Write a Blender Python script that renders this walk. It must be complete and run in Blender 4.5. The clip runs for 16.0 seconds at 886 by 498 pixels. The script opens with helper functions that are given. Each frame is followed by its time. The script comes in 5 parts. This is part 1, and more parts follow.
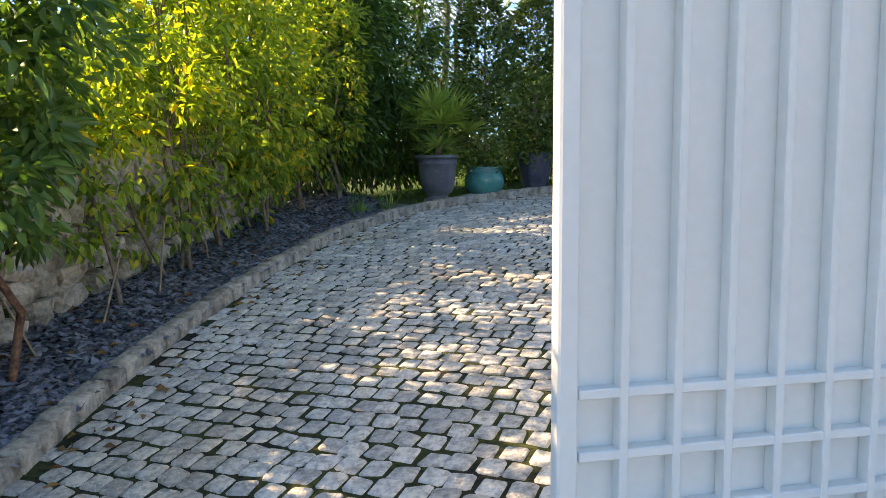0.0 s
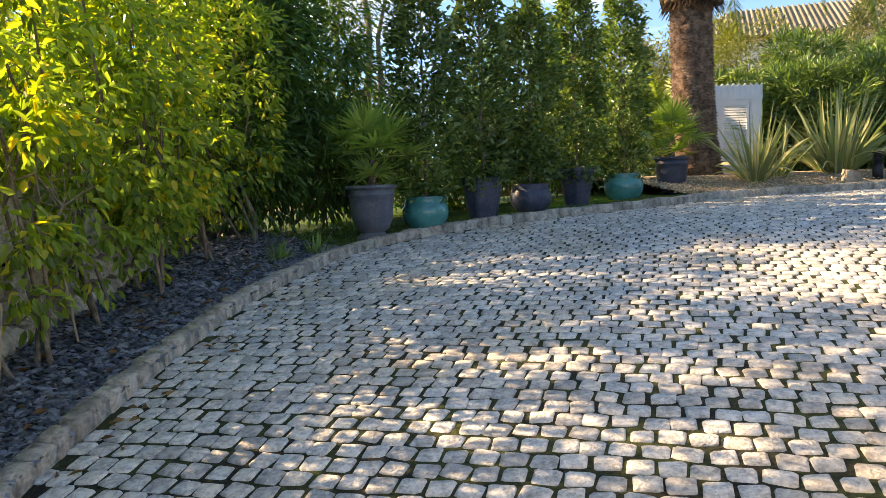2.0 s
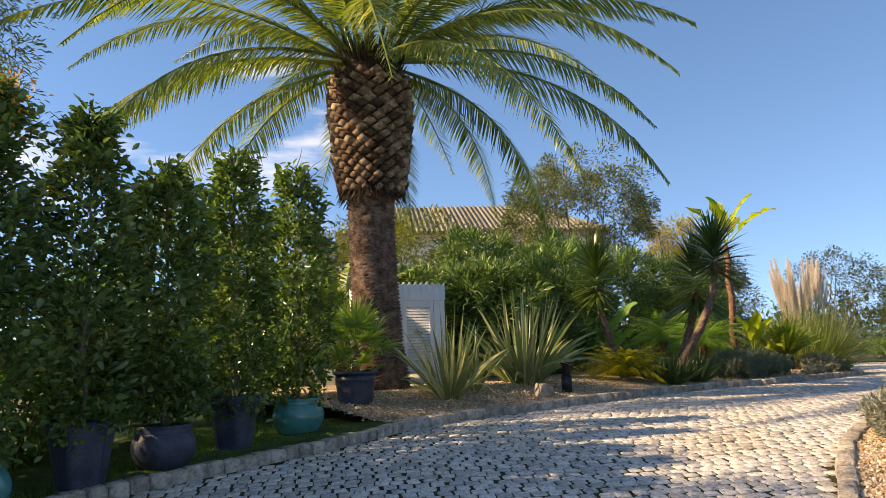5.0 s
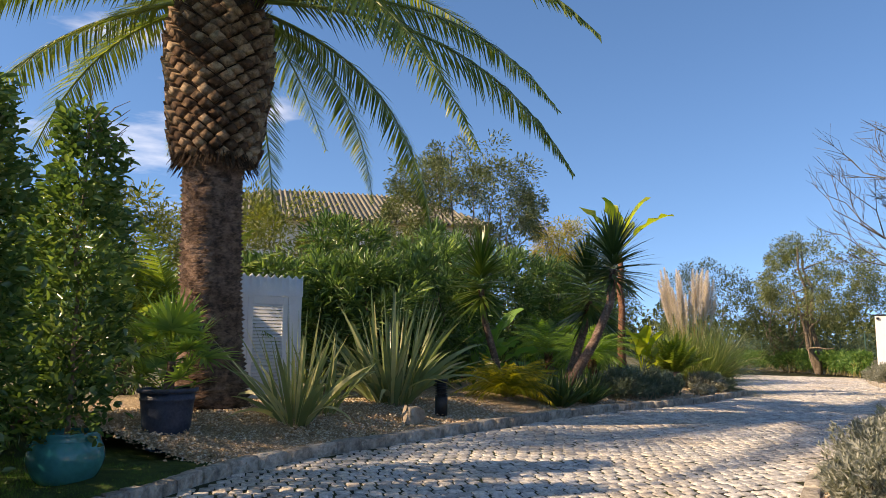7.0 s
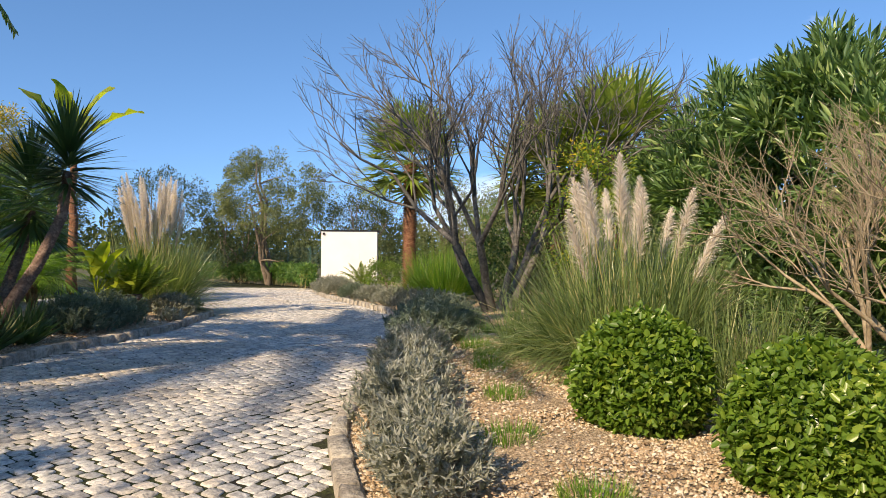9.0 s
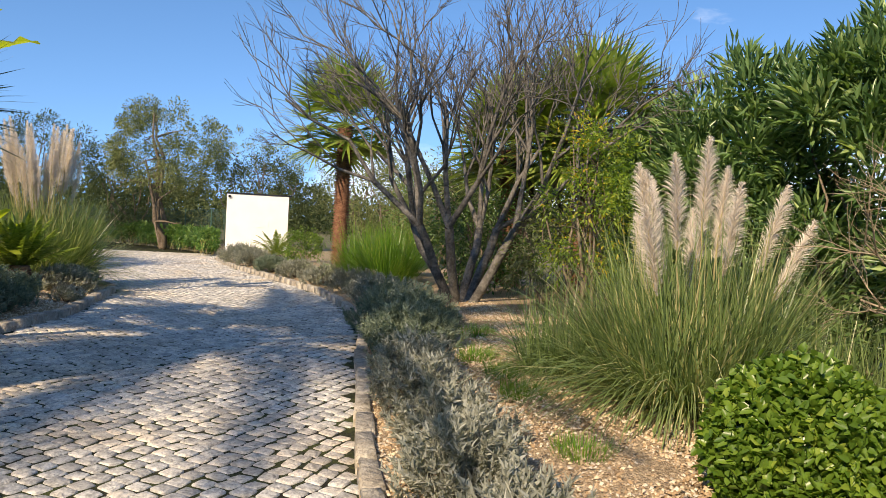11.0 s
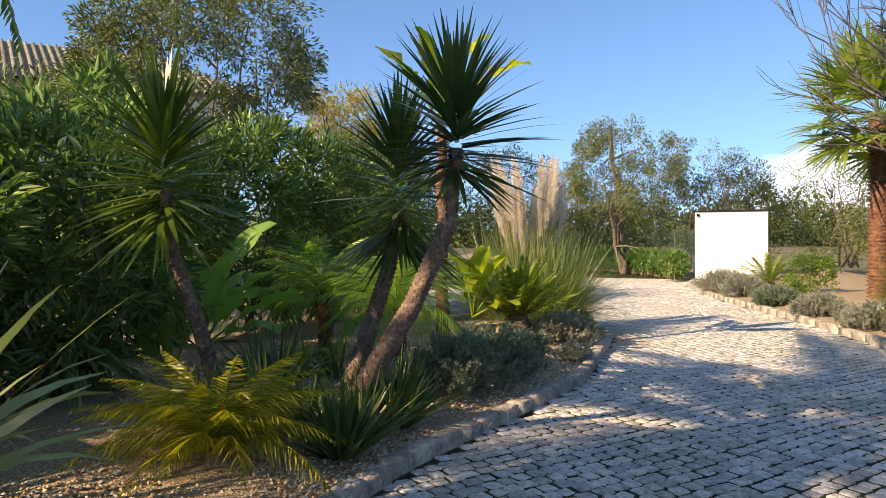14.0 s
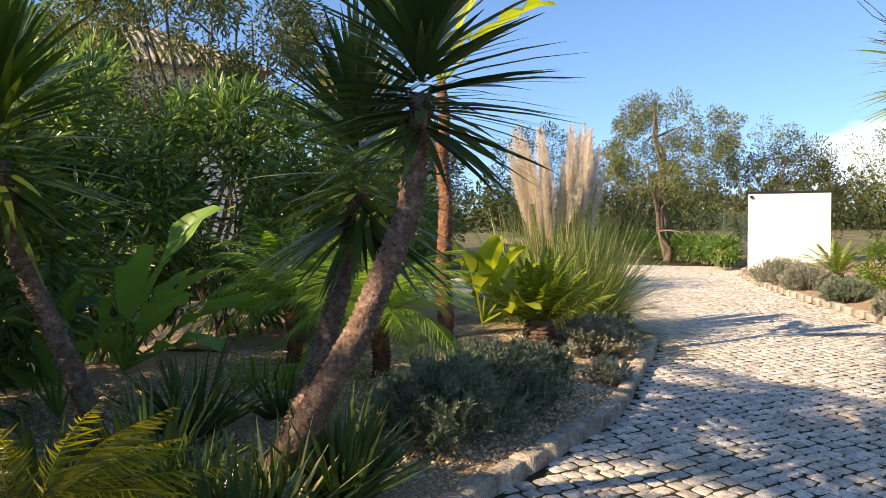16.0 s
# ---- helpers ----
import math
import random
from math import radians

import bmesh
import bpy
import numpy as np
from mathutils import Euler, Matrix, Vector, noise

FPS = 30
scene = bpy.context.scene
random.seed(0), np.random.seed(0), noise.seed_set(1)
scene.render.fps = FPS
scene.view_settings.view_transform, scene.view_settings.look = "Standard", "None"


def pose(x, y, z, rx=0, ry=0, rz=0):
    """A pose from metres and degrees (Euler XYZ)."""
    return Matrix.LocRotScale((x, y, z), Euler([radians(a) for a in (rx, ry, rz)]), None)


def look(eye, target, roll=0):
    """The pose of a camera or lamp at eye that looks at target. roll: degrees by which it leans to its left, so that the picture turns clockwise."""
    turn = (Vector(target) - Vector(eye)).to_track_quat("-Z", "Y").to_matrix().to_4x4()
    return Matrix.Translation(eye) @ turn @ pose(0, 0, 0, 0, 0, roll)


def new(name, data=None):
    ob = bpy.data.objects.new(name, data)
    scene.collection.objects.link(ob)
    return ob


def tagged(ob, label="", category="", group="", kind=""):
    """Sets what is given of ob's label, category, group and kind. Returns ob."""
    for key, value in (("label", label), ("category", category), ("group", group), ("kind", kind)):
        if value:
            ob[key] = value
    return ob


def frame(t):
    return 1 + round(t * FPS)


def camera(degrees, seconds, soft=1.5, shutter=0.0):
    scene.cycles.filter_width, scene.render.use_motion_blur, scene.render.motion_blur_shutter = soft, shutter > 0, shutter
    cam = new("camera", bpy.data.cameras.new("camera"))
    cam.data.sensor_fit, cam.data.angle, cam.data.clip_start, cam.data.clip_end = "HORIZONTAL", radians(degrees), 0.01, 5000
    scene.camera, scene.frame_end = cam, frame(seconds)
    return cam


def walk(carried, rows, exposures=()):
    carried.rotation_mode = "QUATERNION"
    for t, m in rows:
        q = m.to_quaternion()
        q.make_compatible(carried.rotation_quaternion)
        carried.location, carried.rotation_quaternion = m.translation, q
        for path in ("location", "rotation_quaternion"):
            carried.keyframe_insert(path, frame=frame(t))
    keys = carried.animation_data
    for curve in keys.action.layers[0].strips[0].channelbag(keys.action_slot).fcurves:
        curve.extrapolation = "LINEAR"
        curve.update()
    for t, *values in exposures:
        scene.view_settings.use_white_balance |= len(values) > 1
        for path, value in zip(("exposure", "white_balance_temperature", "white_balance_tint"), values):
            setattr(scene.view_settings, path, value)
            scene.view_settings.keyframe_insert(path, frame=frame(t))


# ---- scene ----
cam = camera(60.8, 16.0, soft=0.65)
PATH = [
    (0.0, (0.000, 0.000, 1.527), (-0.000, 1.989, 1.319), -0.42),
    (0.5, (-0.102, 0.253, 1.541), (-0.125, 2.245, 1.361), -1.99),
    (1.0, (-0.144, 0.579, 1.571), (-0.161, 2.572, 1.401), -1.12),
    (1.5, (-0.164, 0.983, 1.638), (-0.131, 2.976, 1.472), -0.80),
    (2.0, (-0.210, 1.418, 1.708), (0.010, 3.398, 1.532), -2.04),
    (2.5, (-0.203, 1.856, 1.765), (0.204, 3.806, 1.580), -0.72),
    (3.0, (-0.155, 2.288, 1.829), (0.409, 4.202, 1.696), 0.25),
    (3.5, (-0.047, 2.708, 1.911), (0.720, 4.555, 1.890), -0.81),
    (4.0, (0.085, 3.104, 2.001), (0.948, 4.905, 2.111), -1.14),
    (4.5, (0.264, 3.468, 2.079), (1.218, 5.212, 2.298), -1.41),
    (4.7, (0.366, 3.619, 2.110), (1.363, 5.335, 2.362), -1.87),
    (6.8, (1.626, 5.153, 2.362), (2.877, 6.687, 2.645), 0.05),
    (7.0, (1.753, 5.294, 2.389), (3.053, 6.794, 2.633), 0.23),
    (7.5, (2.075, 5.652, 2.421), (3.550, 6.994, 2.578), -1.04),
    (8.0, (2.388, 5.930, 2.440), (4.070, 7.010, 2.517), -1.13),
    (8.5, (2.733, 6.176, 2.452), (4.617, 6.847, 2.488), -0.53),
    (8.7, (2.872, 6.288, 2.491), (4.810, 6.781, 2.523), -0.53),
    (10.8, (4.309, 7.504, 2.718), (6.308, 7.459, 2.659), 3.07),
    (11.0, (4.459, 7.619, 2.729), (6.457, 7.639, 2.660), 3.04),
    (11.5, (4.830, 7.932, 2.792), (6.819, 8.135, 2.734), 1.87),
    (12.0, (5.158, 8.178, 2.831), (7.107, 8.625, 2.789), 2.39),
    (12.5, (5.448, 8.468, 2.840), (7.322, 9.165, 2.786), 2.06),
    (13.0, (5.761, 8.745, 2.886), (7.565, 9.605, 2.830), 1.01),
    (13.5, (6.111, 8.993, 2.914), (7.841, 9.996, 2.866), 1.25),
    (14.0, (6.483, 9.267, 2.908), (8.162, 10.352, 2.856), -0.63),
    (14.5, (6.883, 9.484, 2.906), (8.530, 10.615, 2.836), -0.66),
    (15.0, (7.288, 9.654, 2.907), (8.910, 10.822, 2.833), -0.59),
    (15.5, (7.698, 9.798, 2.927), (9.321, 10.964, 2.838), -1.45),
    (16.0, (8.136, 9.909, 2.928), (9.754, 11.080, 2.832), -0.72),
]
EXPOSURE = [(0.0, 2.1, 11500, 17), (2.5, 2.0, 11800, 19), (3.5, 1.62, 11000, 19), (4.5, 1.38, 10800, 20), (7.0, 1.05, 9200, 19), (8.5, 0.97, 8500, 15), (11.0, 0.95, 8300, 14), (13.5, 1.25, 9300, 19), (16.0, 1.38, 9500, 19)]
walk(cam, [(t, look(eye, target, roll)) for t, eye, target, roll in PATH], EXPOSURE)

# ---- daylight ----
SUN_FROM = Vector((-0.78, 0.38, 0.57)).normalized()
world = bpy.data.worlds.new("sky")
scene.world = world
world.use_nodes = True
wn, wl = world.node_tree.nodes, world.node_tree.links
wn.clear()
sky = wn.new("ShaderNodeTexSky")
sky.sky_type = "NISHITA"
sky.sun_disc = False
sky.sun_elevation = math.asin(SUN_FROM.z)
sky.sun_rotation = math.atan2(SUN_FROM.x, SUN_FROM.y)
sky.air_density, sky.dust_density, sky.ozone_density = 0.65, 0.0, 3.5
tc = wn.new("ShaderNodeTexCoord")
stretch = wn.new("ShaderNodeMapping")
stretch.inputs["Scale"].default_value = (1.0, 1.4, 4.5)
cloud = wn.new("ShaderNodeTexNoise")
cloud.inputs["Scale"].default_value = 1.6
cloud.inputs["Detail"].default_value = 7.0
cloud.inputs["Roughness"].default_value = 0.55
ramp = wn.new("ShaderNodeValToRGB")
ramp.color_ramp.elements[0].position, ramp.color_ramp.elements[1].position = 0.56, 0.86
mixc = wn.new("ShaderNodeMixRGB")
mixc.inputs["Color2"].default_value = (7.5, 8.0, 8.6, 1)
bg = wn.new("ShaderNodeBackground")
bg.inputs["Strength"].default_value = 0.15
wo = wn.new("ShaderNodeOutputWorld")
raised = wn.new("ShaderNodeMapping")
raised.inputs["Scale"].default_value = (1.0, 1.0, 0.85)
raised.inputs["Location"].default_value = (0.0, 0.0, 0.13)
wl.new(tc.outputs["Generated"], raised.inputs["Vector"])
wl.new(raised.outputs["Vector"], sky.inputs["Vector"])
wl.new(tc.outputs["Generated"], stretch.inputs["Vector"])
wl.new(stretch.outputs["Vector"], cloud.inputs["Vector"])
wl.new(cloud.outputs["Fac"], ramp.inputs["Fac"])
wl.new(ramp.outputs["Color"], mixc.inputs["Fac"])
clear = wn.new("ShaderNodeHueSaturation")
clear.inputs["Saturation"].default_value, clear.inputs["Value"].default_value = 1.18, 0.95
wl.new(sky.outputs["Color"], clear.inputs["Color"])
wl.new(clear.outputs["Color"], mixc.inputs["Color1"])
wl.new(mixc.outputs["Color"], bg.inputs["Color"])
wl.new(bg.outputs["Background"], wo.inputs["Surface"])
sun = new("sun", bpy.data.lights.new("sun", "SUN"))
sun.data.energy, sun.data.angle, sun.data.color = 3.2, radians(0.6), (1.0, 0.90, 0.74)
sun.matrix_world = look(SUN_FROM * 50, (0, 0, 0))

# ---- materials ----


def material(name, a, b, scale=8.0, rough=0.8, bump=0.3, bscale=60.0, island=0.0, objrand=0.0, metal=0.0, detail=6.0, third=None, spec=0.3, speck=0.0, sscale=28.0, patch=None):
    """Two-tone surface: broad stains, fine grain and relief, with a shift from piece to piece."""
    m = bpy.data.materials.new(name)
    m.use_nodes = True
    n, l = m.node_tree.nodes, m.node_tree.links
    p = n["Principled BSDF"]
    p.inputs["Roughness"].default_value, p.inputs["Metallic"].default_value = rough, metal
    p.inputs["Specular IOR Level"].default_value = spec
    co = n.new("ShaderNodeTexCoord")
    n1, n2 = n.new("ShaderNodeTexNoise"), n.new("ShaderNodeTexNoise")
    n1.inputs["Scale"].default_value, n1.inputs["Detail"].default_value = scale, detail
    n2.inputs["Scale"].default_value, n2.inputs["Detail"].default_value = bscale, 4.0
    geo = n.new("ShaderNodeNewGeometry")
    for q in (n1, n2):
        l.new(geo.outputs["Position"], q.inputs["Vector"])
    r = n.new("ShaderNodeValToRGB")
    r.color_ramp.elements[0].position, r.color_ramp.elements[1].position = 0.32, 0.68
    r.color_ramp.elements[0].color, r.color_ramp.elements[1].color = (*a, 1), (*b, 1)
    if third:
        e = r.color_ramp.elements.new(0.85)
        e.color = (*third, 1)
    add = n.new("ShaderNodeMath")
    add.operation = "MULTIPLY_ADD"
    add.inputs[1].default_value = 0.55
    l.new(n2.outputs["Fac"], add.inputs[0])
    sub = n.new("ShaderNodeMath")
    sub.operation = "SUBTRACT"
    sub.inputs[1].default_value = 0.275
    l.new(n1.outputs["Fac"], sub.inputs[0])
    l.new(sub.outputs[0], add.inputs[2])
    last = add.outputs[0]
    for weight, out in ((island, geo.outputs["Random Per Island"]), (objrand, n.new("ShaderNodeObjectInfo").outputs["Random"])):
        if weight:
            q, s = n.new("ShaderNodeMath"), n.new("ShaderNodeMath")
            s.operation, s.inputs[1].default_value = "SUBTRACT", 0.5
            l.new(out, s.inputs[0])
            q.operation, q.inputs[1].default_value = "MULTIPLY_ADD", weight
            l.new(s.outputs[0], q.inputs[0])
            l.new(last, q.inputs[2])
            last = q.outputs[0]
    l.new(last, r.inputs["Fac"])
    colour = r.outputs["Color"]
    if patch:
        n3, r3, mp = n.new("ShaderNodeTexNoise"), n.new("ShaderNodeValToRGB"), n.new("ShaderNodeMixRGB")
        n3.inputs["Scale"].default_value, n3.inputs["Detail"].default_value = 0.9, 3.0
        r3.color_ramp.elements[0].position, r3.color_ramp.elements[1].position = 0.48, 0.72
        mp.blend_type, mp.inputs["Color2"].default_value = "MULTIPLY", (*patch, 1)
        l.new(geo.outputs["Position"], n3.inputs["Vector"])
        l.new(n3.outputs["Fac"], r3.inputs["Fac"])
        l.new(r3.outputs["Color"], mp.inputs["Fac"])
        l.new(colour, mp.inputs["Color1"])
        colour = mp.outputs["Color"]
    if speck:
        n4, r4, ms = n.new("ShaderNodeTexNoise"), n.new("ShaderNodeValToRGB"), n.new("ShaderNodeMixRGB")
        n4.inputs["Scale"].default_value, n4.inputs["Detail"].default_value, n4.inputs["Roughness"].default_value = sscale, 6.0, 0.7
        r4.color_ramp.elements[0].position, r4.color_ramp.elements[1].position = 0.36, 0.56
        r4.color_ramp.elements[0].color, r4.color_ramp.elements[1].color = (1 - speck, 1 - speck, 1 - speck, 1), (1, 1, 1, 1)
        ms.blend_type, ms.inputs["Fac"].default_value = "MULTIPLY", 1.0
        l.new(geo.outputs["Position"], n4.inputs["Vector"])
        l.new(n4.outputs["Fac"], r4.inputs["Fac"])
        l.new(colour, ms.inputs["Color1"])
        l.new(r4.outputs["Color"], ms.inputs["Color2"])
        colour = ms.outputs["Color"]
    l.new(colour, p.inputs["Base Color"])
    if bump:
        bp = n.new("ShaderNodeBump")
        bp.inputs["Strength"].default_value, bp.inputs["Distance"].default_value = bump, 0.02
        l.new(n2.outputs["Fac"], bp.inputs["Height"])
        l.new(bp.outputs["Normal"], p.inputs["Normal"])
    return m


def leaf(name, dark, light, odd=None, rough=0.36, trans=0.32, oddshare=0.9, shine=(1.6, 1.7, 0.8), spec=0.55):
    """A leaf: colour from leaf to leaf, gloss, and light that shines through."""
    m = bpy.data.materials.new(name)
    m.use_nodes = True
    n, l = m.node_tree.nodes, m.node_tree.links
    p = n["Principled BSDF"]
    p.inputs["Roughness"].default_value = rough
    p.inputs["Specular IOR Level"].default_value = spec
    geo = n.new("ShaderNodeNewGeometry")
    nz = n.new("ShaderNodeTexNoise")
    nz.inputs["Scale"].default_value = 1.3
    l.new(geo.outputs["Position"], nz.inputs["Vector"])
    mx = n.new("ShaderNodeMath")
    mx.operation, mx.inputs[1].default_value = "MULTIPLY_ADD", 0.55
    sb = n.new("ShaderNodeMath")
    sb.operation, sb.inputs[1].default_value = "MULTIPLY", 0.6
    l.new(nz.outputs["Fac"], sb.inputs[0])
    l.new(geo.outputs["Random Per Island"], mx.inputs[0])
    l.new(sb.outputs[0], mx.inputs[2])
    r = n.new("ShaderNodeValToRGB")
    r.color_ramp.elements[0].position, r.color_ramp.elements[1].position = 0.2, 0.75
    r.color_ramp.elements[0].color, r.color_ramp.elements[1].color = (*dark, 1), (*light, 1)
    if odd:
        e = r.color_ramp.elements.new(oddshare)
        e.color = (*odd, 1)
    l.new(mx.outputs[0], r.inputs["Fac"])
    l.new(r.outputs["Color"], p.inputs["Base Color"])
    t = n.new("ShaderNodeBsdfTranslucent")
    bright = n.new("ShaderNodeMixRGB")
    bright.blend_type, bright.inputs["Fac"].default_value = "MULTIPLY", 1.0
    bright.inputs["Color2"].default_value = (*shine, 1)
    l.new(r.outputs["Color"], bright.inputs["Color1"])
    l.new(bright.outputs["Color"], t.inputs["Color"])
    mix = n.new("ShaderNodeMixShader")
    mix.inputs["Fac"].default_value = trans
    l.new(p.outputs["BSDF"], mix.inputs[1])
    l.new(t.outputs["BSDF"], mix.inputs[2])
    l.new(mix.outputs["Shader"], n["Material Output"].inputs["Surface"])
    return m


M = {
    "cobble": material("limestone_setts", (0.50, 0.49, 0.47), (0.78, 0.76, 0.72), 7, 0.72, 0.7, 70, 0.5, 0.0, third=(0.80, 0.73, 0.64), speck=0.45, patch=(0.98, 0.88, 0.77)),
    "cobble_part": material("limestone_sett", (0.50, 0.49, 0.47), (0.78, 0.76, 0.72), 7, 0.72, 0.7, 70, 0.0, 0.5, third=(0.80, 0.73, 0.64), speck=0.45, patch=(0.98, 0.88, 0.77)),
    "joint": material("dark_mossy_joint_soil", (0.020, 0.018, 0.014), (0.060, 0.075, 0.020), 3, 0.95, 1.0, 40, speck=0.5),
    "kerb": material("kerb_limestone", (0.34, 0.30, 0.25), (0.56, 0.51, 0.43), 6, 0.85, 0.9, 35, 0.2, 0.35, speck=0.45, sscale=18),
    "drystone": material("dry_wall_stone", (0.34, 0.30, 0.23), (0.58, 0.52, 0.43), 5, 0.9, 1.0, 25, 0.2, 0.4, third=(0.45, 0.36, 0.27), speck=0.5, sscale=14),
    "slate": material("blue_slate_chips", (0.06, 0.077, 0.108), (0.20, 0.235, 0.29), 9, 0.45, 0.6, 60, 0.9, spec=0.5),
    "slate_bed": material("slate_bed", (0.02, 0.024, 0.03), (0.07, 0.08, 0.095), 14, 0.85, 1.0, 50),
    "gravel": material("gravel_pebbles", (0.38, 0.26, 0.155), (0.70, 0.54, 0.37), 9, 0.85, 0.3, 60, 0.9, third=(0.70, 0.61, 0.49)),
    "gravel_bed": material("gravel_bed", (0.26, 0.18, 0.11), (0.68, 0.53, 0.36), 55, 0.95, 1.0, 90, speck=0.45, sscale=40),
    "lawn": material("lawn_soil", (0.03, 0.06, 0.012), (0.06, 0.11, 0.02), 6, 0.95, 0.8, 90),
    "ground": material("dry_earth_and_grass", (0.09, 0.10, 0.04), (0.20, 0.17, 0.10), 0.6, 0.95, 0.8, 20),
    "bark": material("grey_brown_bark", (0.12, 0.09, 0.065), (0.26, 0.21, 0.16), 12, 0.9, 0.8, 40),
    "palebark": material("pale_grey_bark", (0.085, 0.08, 0.072), (0.23, 0.215, 0.195), 9, 0.9, 0.8, 35, speck=0.4),
    "straw_bark": material("pale_straw_twigs", (0.26, 0.20, 0.13), (0.42, 0.35, 0.25), 9, 0.9, 0.5, 35),
    "redbark": material("red_brown_bark", (0.13, 0.055, 0.035), (0.31, 0.16, 0.10), 10, 0.9, 0.9, 40),
    "palmbark": material("palm_trunk", (0.12, 0.072, 0.05), (0.32, 0.21, 0.155), 6, 0.9, 1.0, 30, 0.5, speck=0.55, sscale=12),
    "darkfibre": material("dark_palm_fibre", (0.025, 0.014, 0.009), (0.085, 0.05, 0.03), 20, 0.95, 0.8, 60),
    "boot": material("palm_boots", (0.10, 0.055, 0.032), (0.34, 0.225, 0.14), 7, 0.9, 0.8, 25, 0.6, third=(0.45, 0.33, 0.22), speck=0.55, sscale=16),
    "bootpart": material("palm_boot", (0.10, 0.055, 0.032), (0.34, 0.225, 0.14), 7, 0.9, 0.8, 25, 0.0, 0.6, third=(0.45, 0.33, 0.22), speck=0.55, sscale=16),
    "yuccabark": material("yucca_trunk", (0.22, 0.145, 0.115), (0.52, 0.38, 0.31), 16, 0.9, 0.9, 50, 0.5, speck=0.5, sscale=30),
    "teal": material("turquoise_glaze", (0.01, 0.20, 0.20), (0.02, 0.30, 0.29), 5, 0.16, 0.05, 25, spec=0.6),
    "bluegrey": material("blue_grey_pot", (0.085, 0.105, 0.135), (0.15, 0.175, 0.21), 6, 0.45, 0.2, 40),
    "navy": material("dark_blue_pot", (0.035, 0.048, 0.078), (0.075, 0.095, 0.14), 6, 0.4, 0.2, 40),
    "potsoil": material("potting_soil", (0.03, 0.022, 0.015), (0.08, 0.06, 0.04), 30, 0.95, 0.8, 80),
    "gate": material("white_gate_paint", (0.75, 0.765, 0.735), (0.81, 0.82, 0.79), 2, 0.35, 0.04, 30),
    "whitewood": material("white_painted_wood", (0.70, 0.74, 0.78), (0.80, 0.82, 0.83), 3, 0.5, 0.08, 50),
    "render": material("white_wall_render", (0.78, 0.78, 0.76), (0.84, 0.83, 0.81), 2, 0.9, 0.25, 40),
    "wallside": material("grey_side_render", (0.33, 0.32, 0.31), (0.45, 0.44, 0.42), 2, 0.9, 0.3, 40),
    "darkmetal": material("black_metal", (0.012, 0.013, 0.016), (0.03, 0.032, 0.036), 10, 0.45, 0.05, 60),
    "fence": material("green_fence_wire", (0.05, 0.12, 0.10), (0.08, 0.17, 0.14), 3, 0.5, 0.0, 30),
    "rooftile": material("clay_roof_tiles", (0.16, 0.15, 0.115), (0.29, 0.265, 0.20), 5, 0.9, 0.4, 20, 0.4),
    "housewall": material("house_render", (0.72, 0.70, 0.66), (0.80, 0.78, 0.74), 1, 0.9, 0.2, 20),
    "glass": material("window_glass", (0.02, 0.025, 0.03), (0.03, 0.035, 0.04), 1, 0.08, 0.0, 20, spec=0.6),
    "rock": material("boulder", (0.28, 0.22, 0.17), (0.46, 0.39, 0.31), 5, 0.9, 0.8, 25),
    "plume": leaf("pampas_plume", (0.66, 0.59, 0.51), (0.88, 0.82, 0.74), rough=0.8, trans=0.3, shine=(1.0, 0.98, 0.94), spec=0.2),
    "straw": leaf("straw_stalks", (0.30, 0.25, 0.12), (0.52, 0.45, 0.25), rough=0.7, trans=0.3),
    "flowerwhite": leaf("cream_flowers", (0.5, 0.48, 0.36), (0.7, 0.68, 0.52), rough=0.7, trans=0.3),
    "dryleaf": leaf("fallen_leaves", (0.13, 0.045, 0.02), (0.30, 0.16, 0.06), rough=0.8, trans=0.2),
    "l_yellow": leaf("yellow_green_leaves", (0.055, 0.13, 0.030), (0.34, 0.45, 0.085), (0.78, 0.55, 0.09), trans=0.55, oddshare=0.87),
    "l_mid": leaf("mid_green_leaves", (0.040, 0.12, 0.034), (0.14, 0.27, 0.072), (0.32, 0.44, 0.13), trans=0.3),
    "l_dark": leaf("dark_green_leaves", (0.034, 0.09, 0.032), (0.145, 0.235, 0.080), (0.30, 0.38, 0.13), trans=0.28, rough=0.26),
    "l_deep": leaf("deep_green_hedge", (0.020, 0.080, 0.024), (0.070, 0.190, 0.042), (0.19, 0.30, 0.07)),
    "l_oleander": leaf("oleander_leaves", (0.045, 0.105, 0.042), (0.175, 0.29, 0.105), (0.44, 0.55, 0.23), rough=0.3, trans=0.32),
    "l_box": leaf("box_hedge_leaves", (0.05, 0.12, 0.016), (0.16, 0.265, 0.04), (0.30, 0.39, 0.07)),
    "l_red": leaf("young_red_leaves", (0.28, 0.11, 0.03), (0.60, 0.30, 0.07), trans=0.45),
    "l_olive": leaf("olive_grey_leaves", (0.06, 0.085, 0.04), (0.155, 0.185, 0.09), (0.28, 0.29, 0.16)),
    "l_gold": leaf("golden_leaves", (0.36, 0.27, 0.04), (0.60, 0.47, 0.12), trans=0.5),
    "l_lav": leaf("lavender_leaves", (0.15, 0.16, 0.135), (0.36, 0.375, 0.335), (0.50, 0.50, 0.46), rough=0.8, trans=0.2, spec=0.2),
    "l_lavd": leaf("dark_lavender_leaves", (0.091, 0.137, 0.100), (0.218, 0.273, 0.209), (0.328, 0.364, 0.291), rough=0.8, trans=0.2),
    "l_palm": leaf("palm_leaflets", (0.065, 0.115, 0.026), (0.22, 0.28, 0.07), (0.52, 0.47, 0.12), rough=0.3),
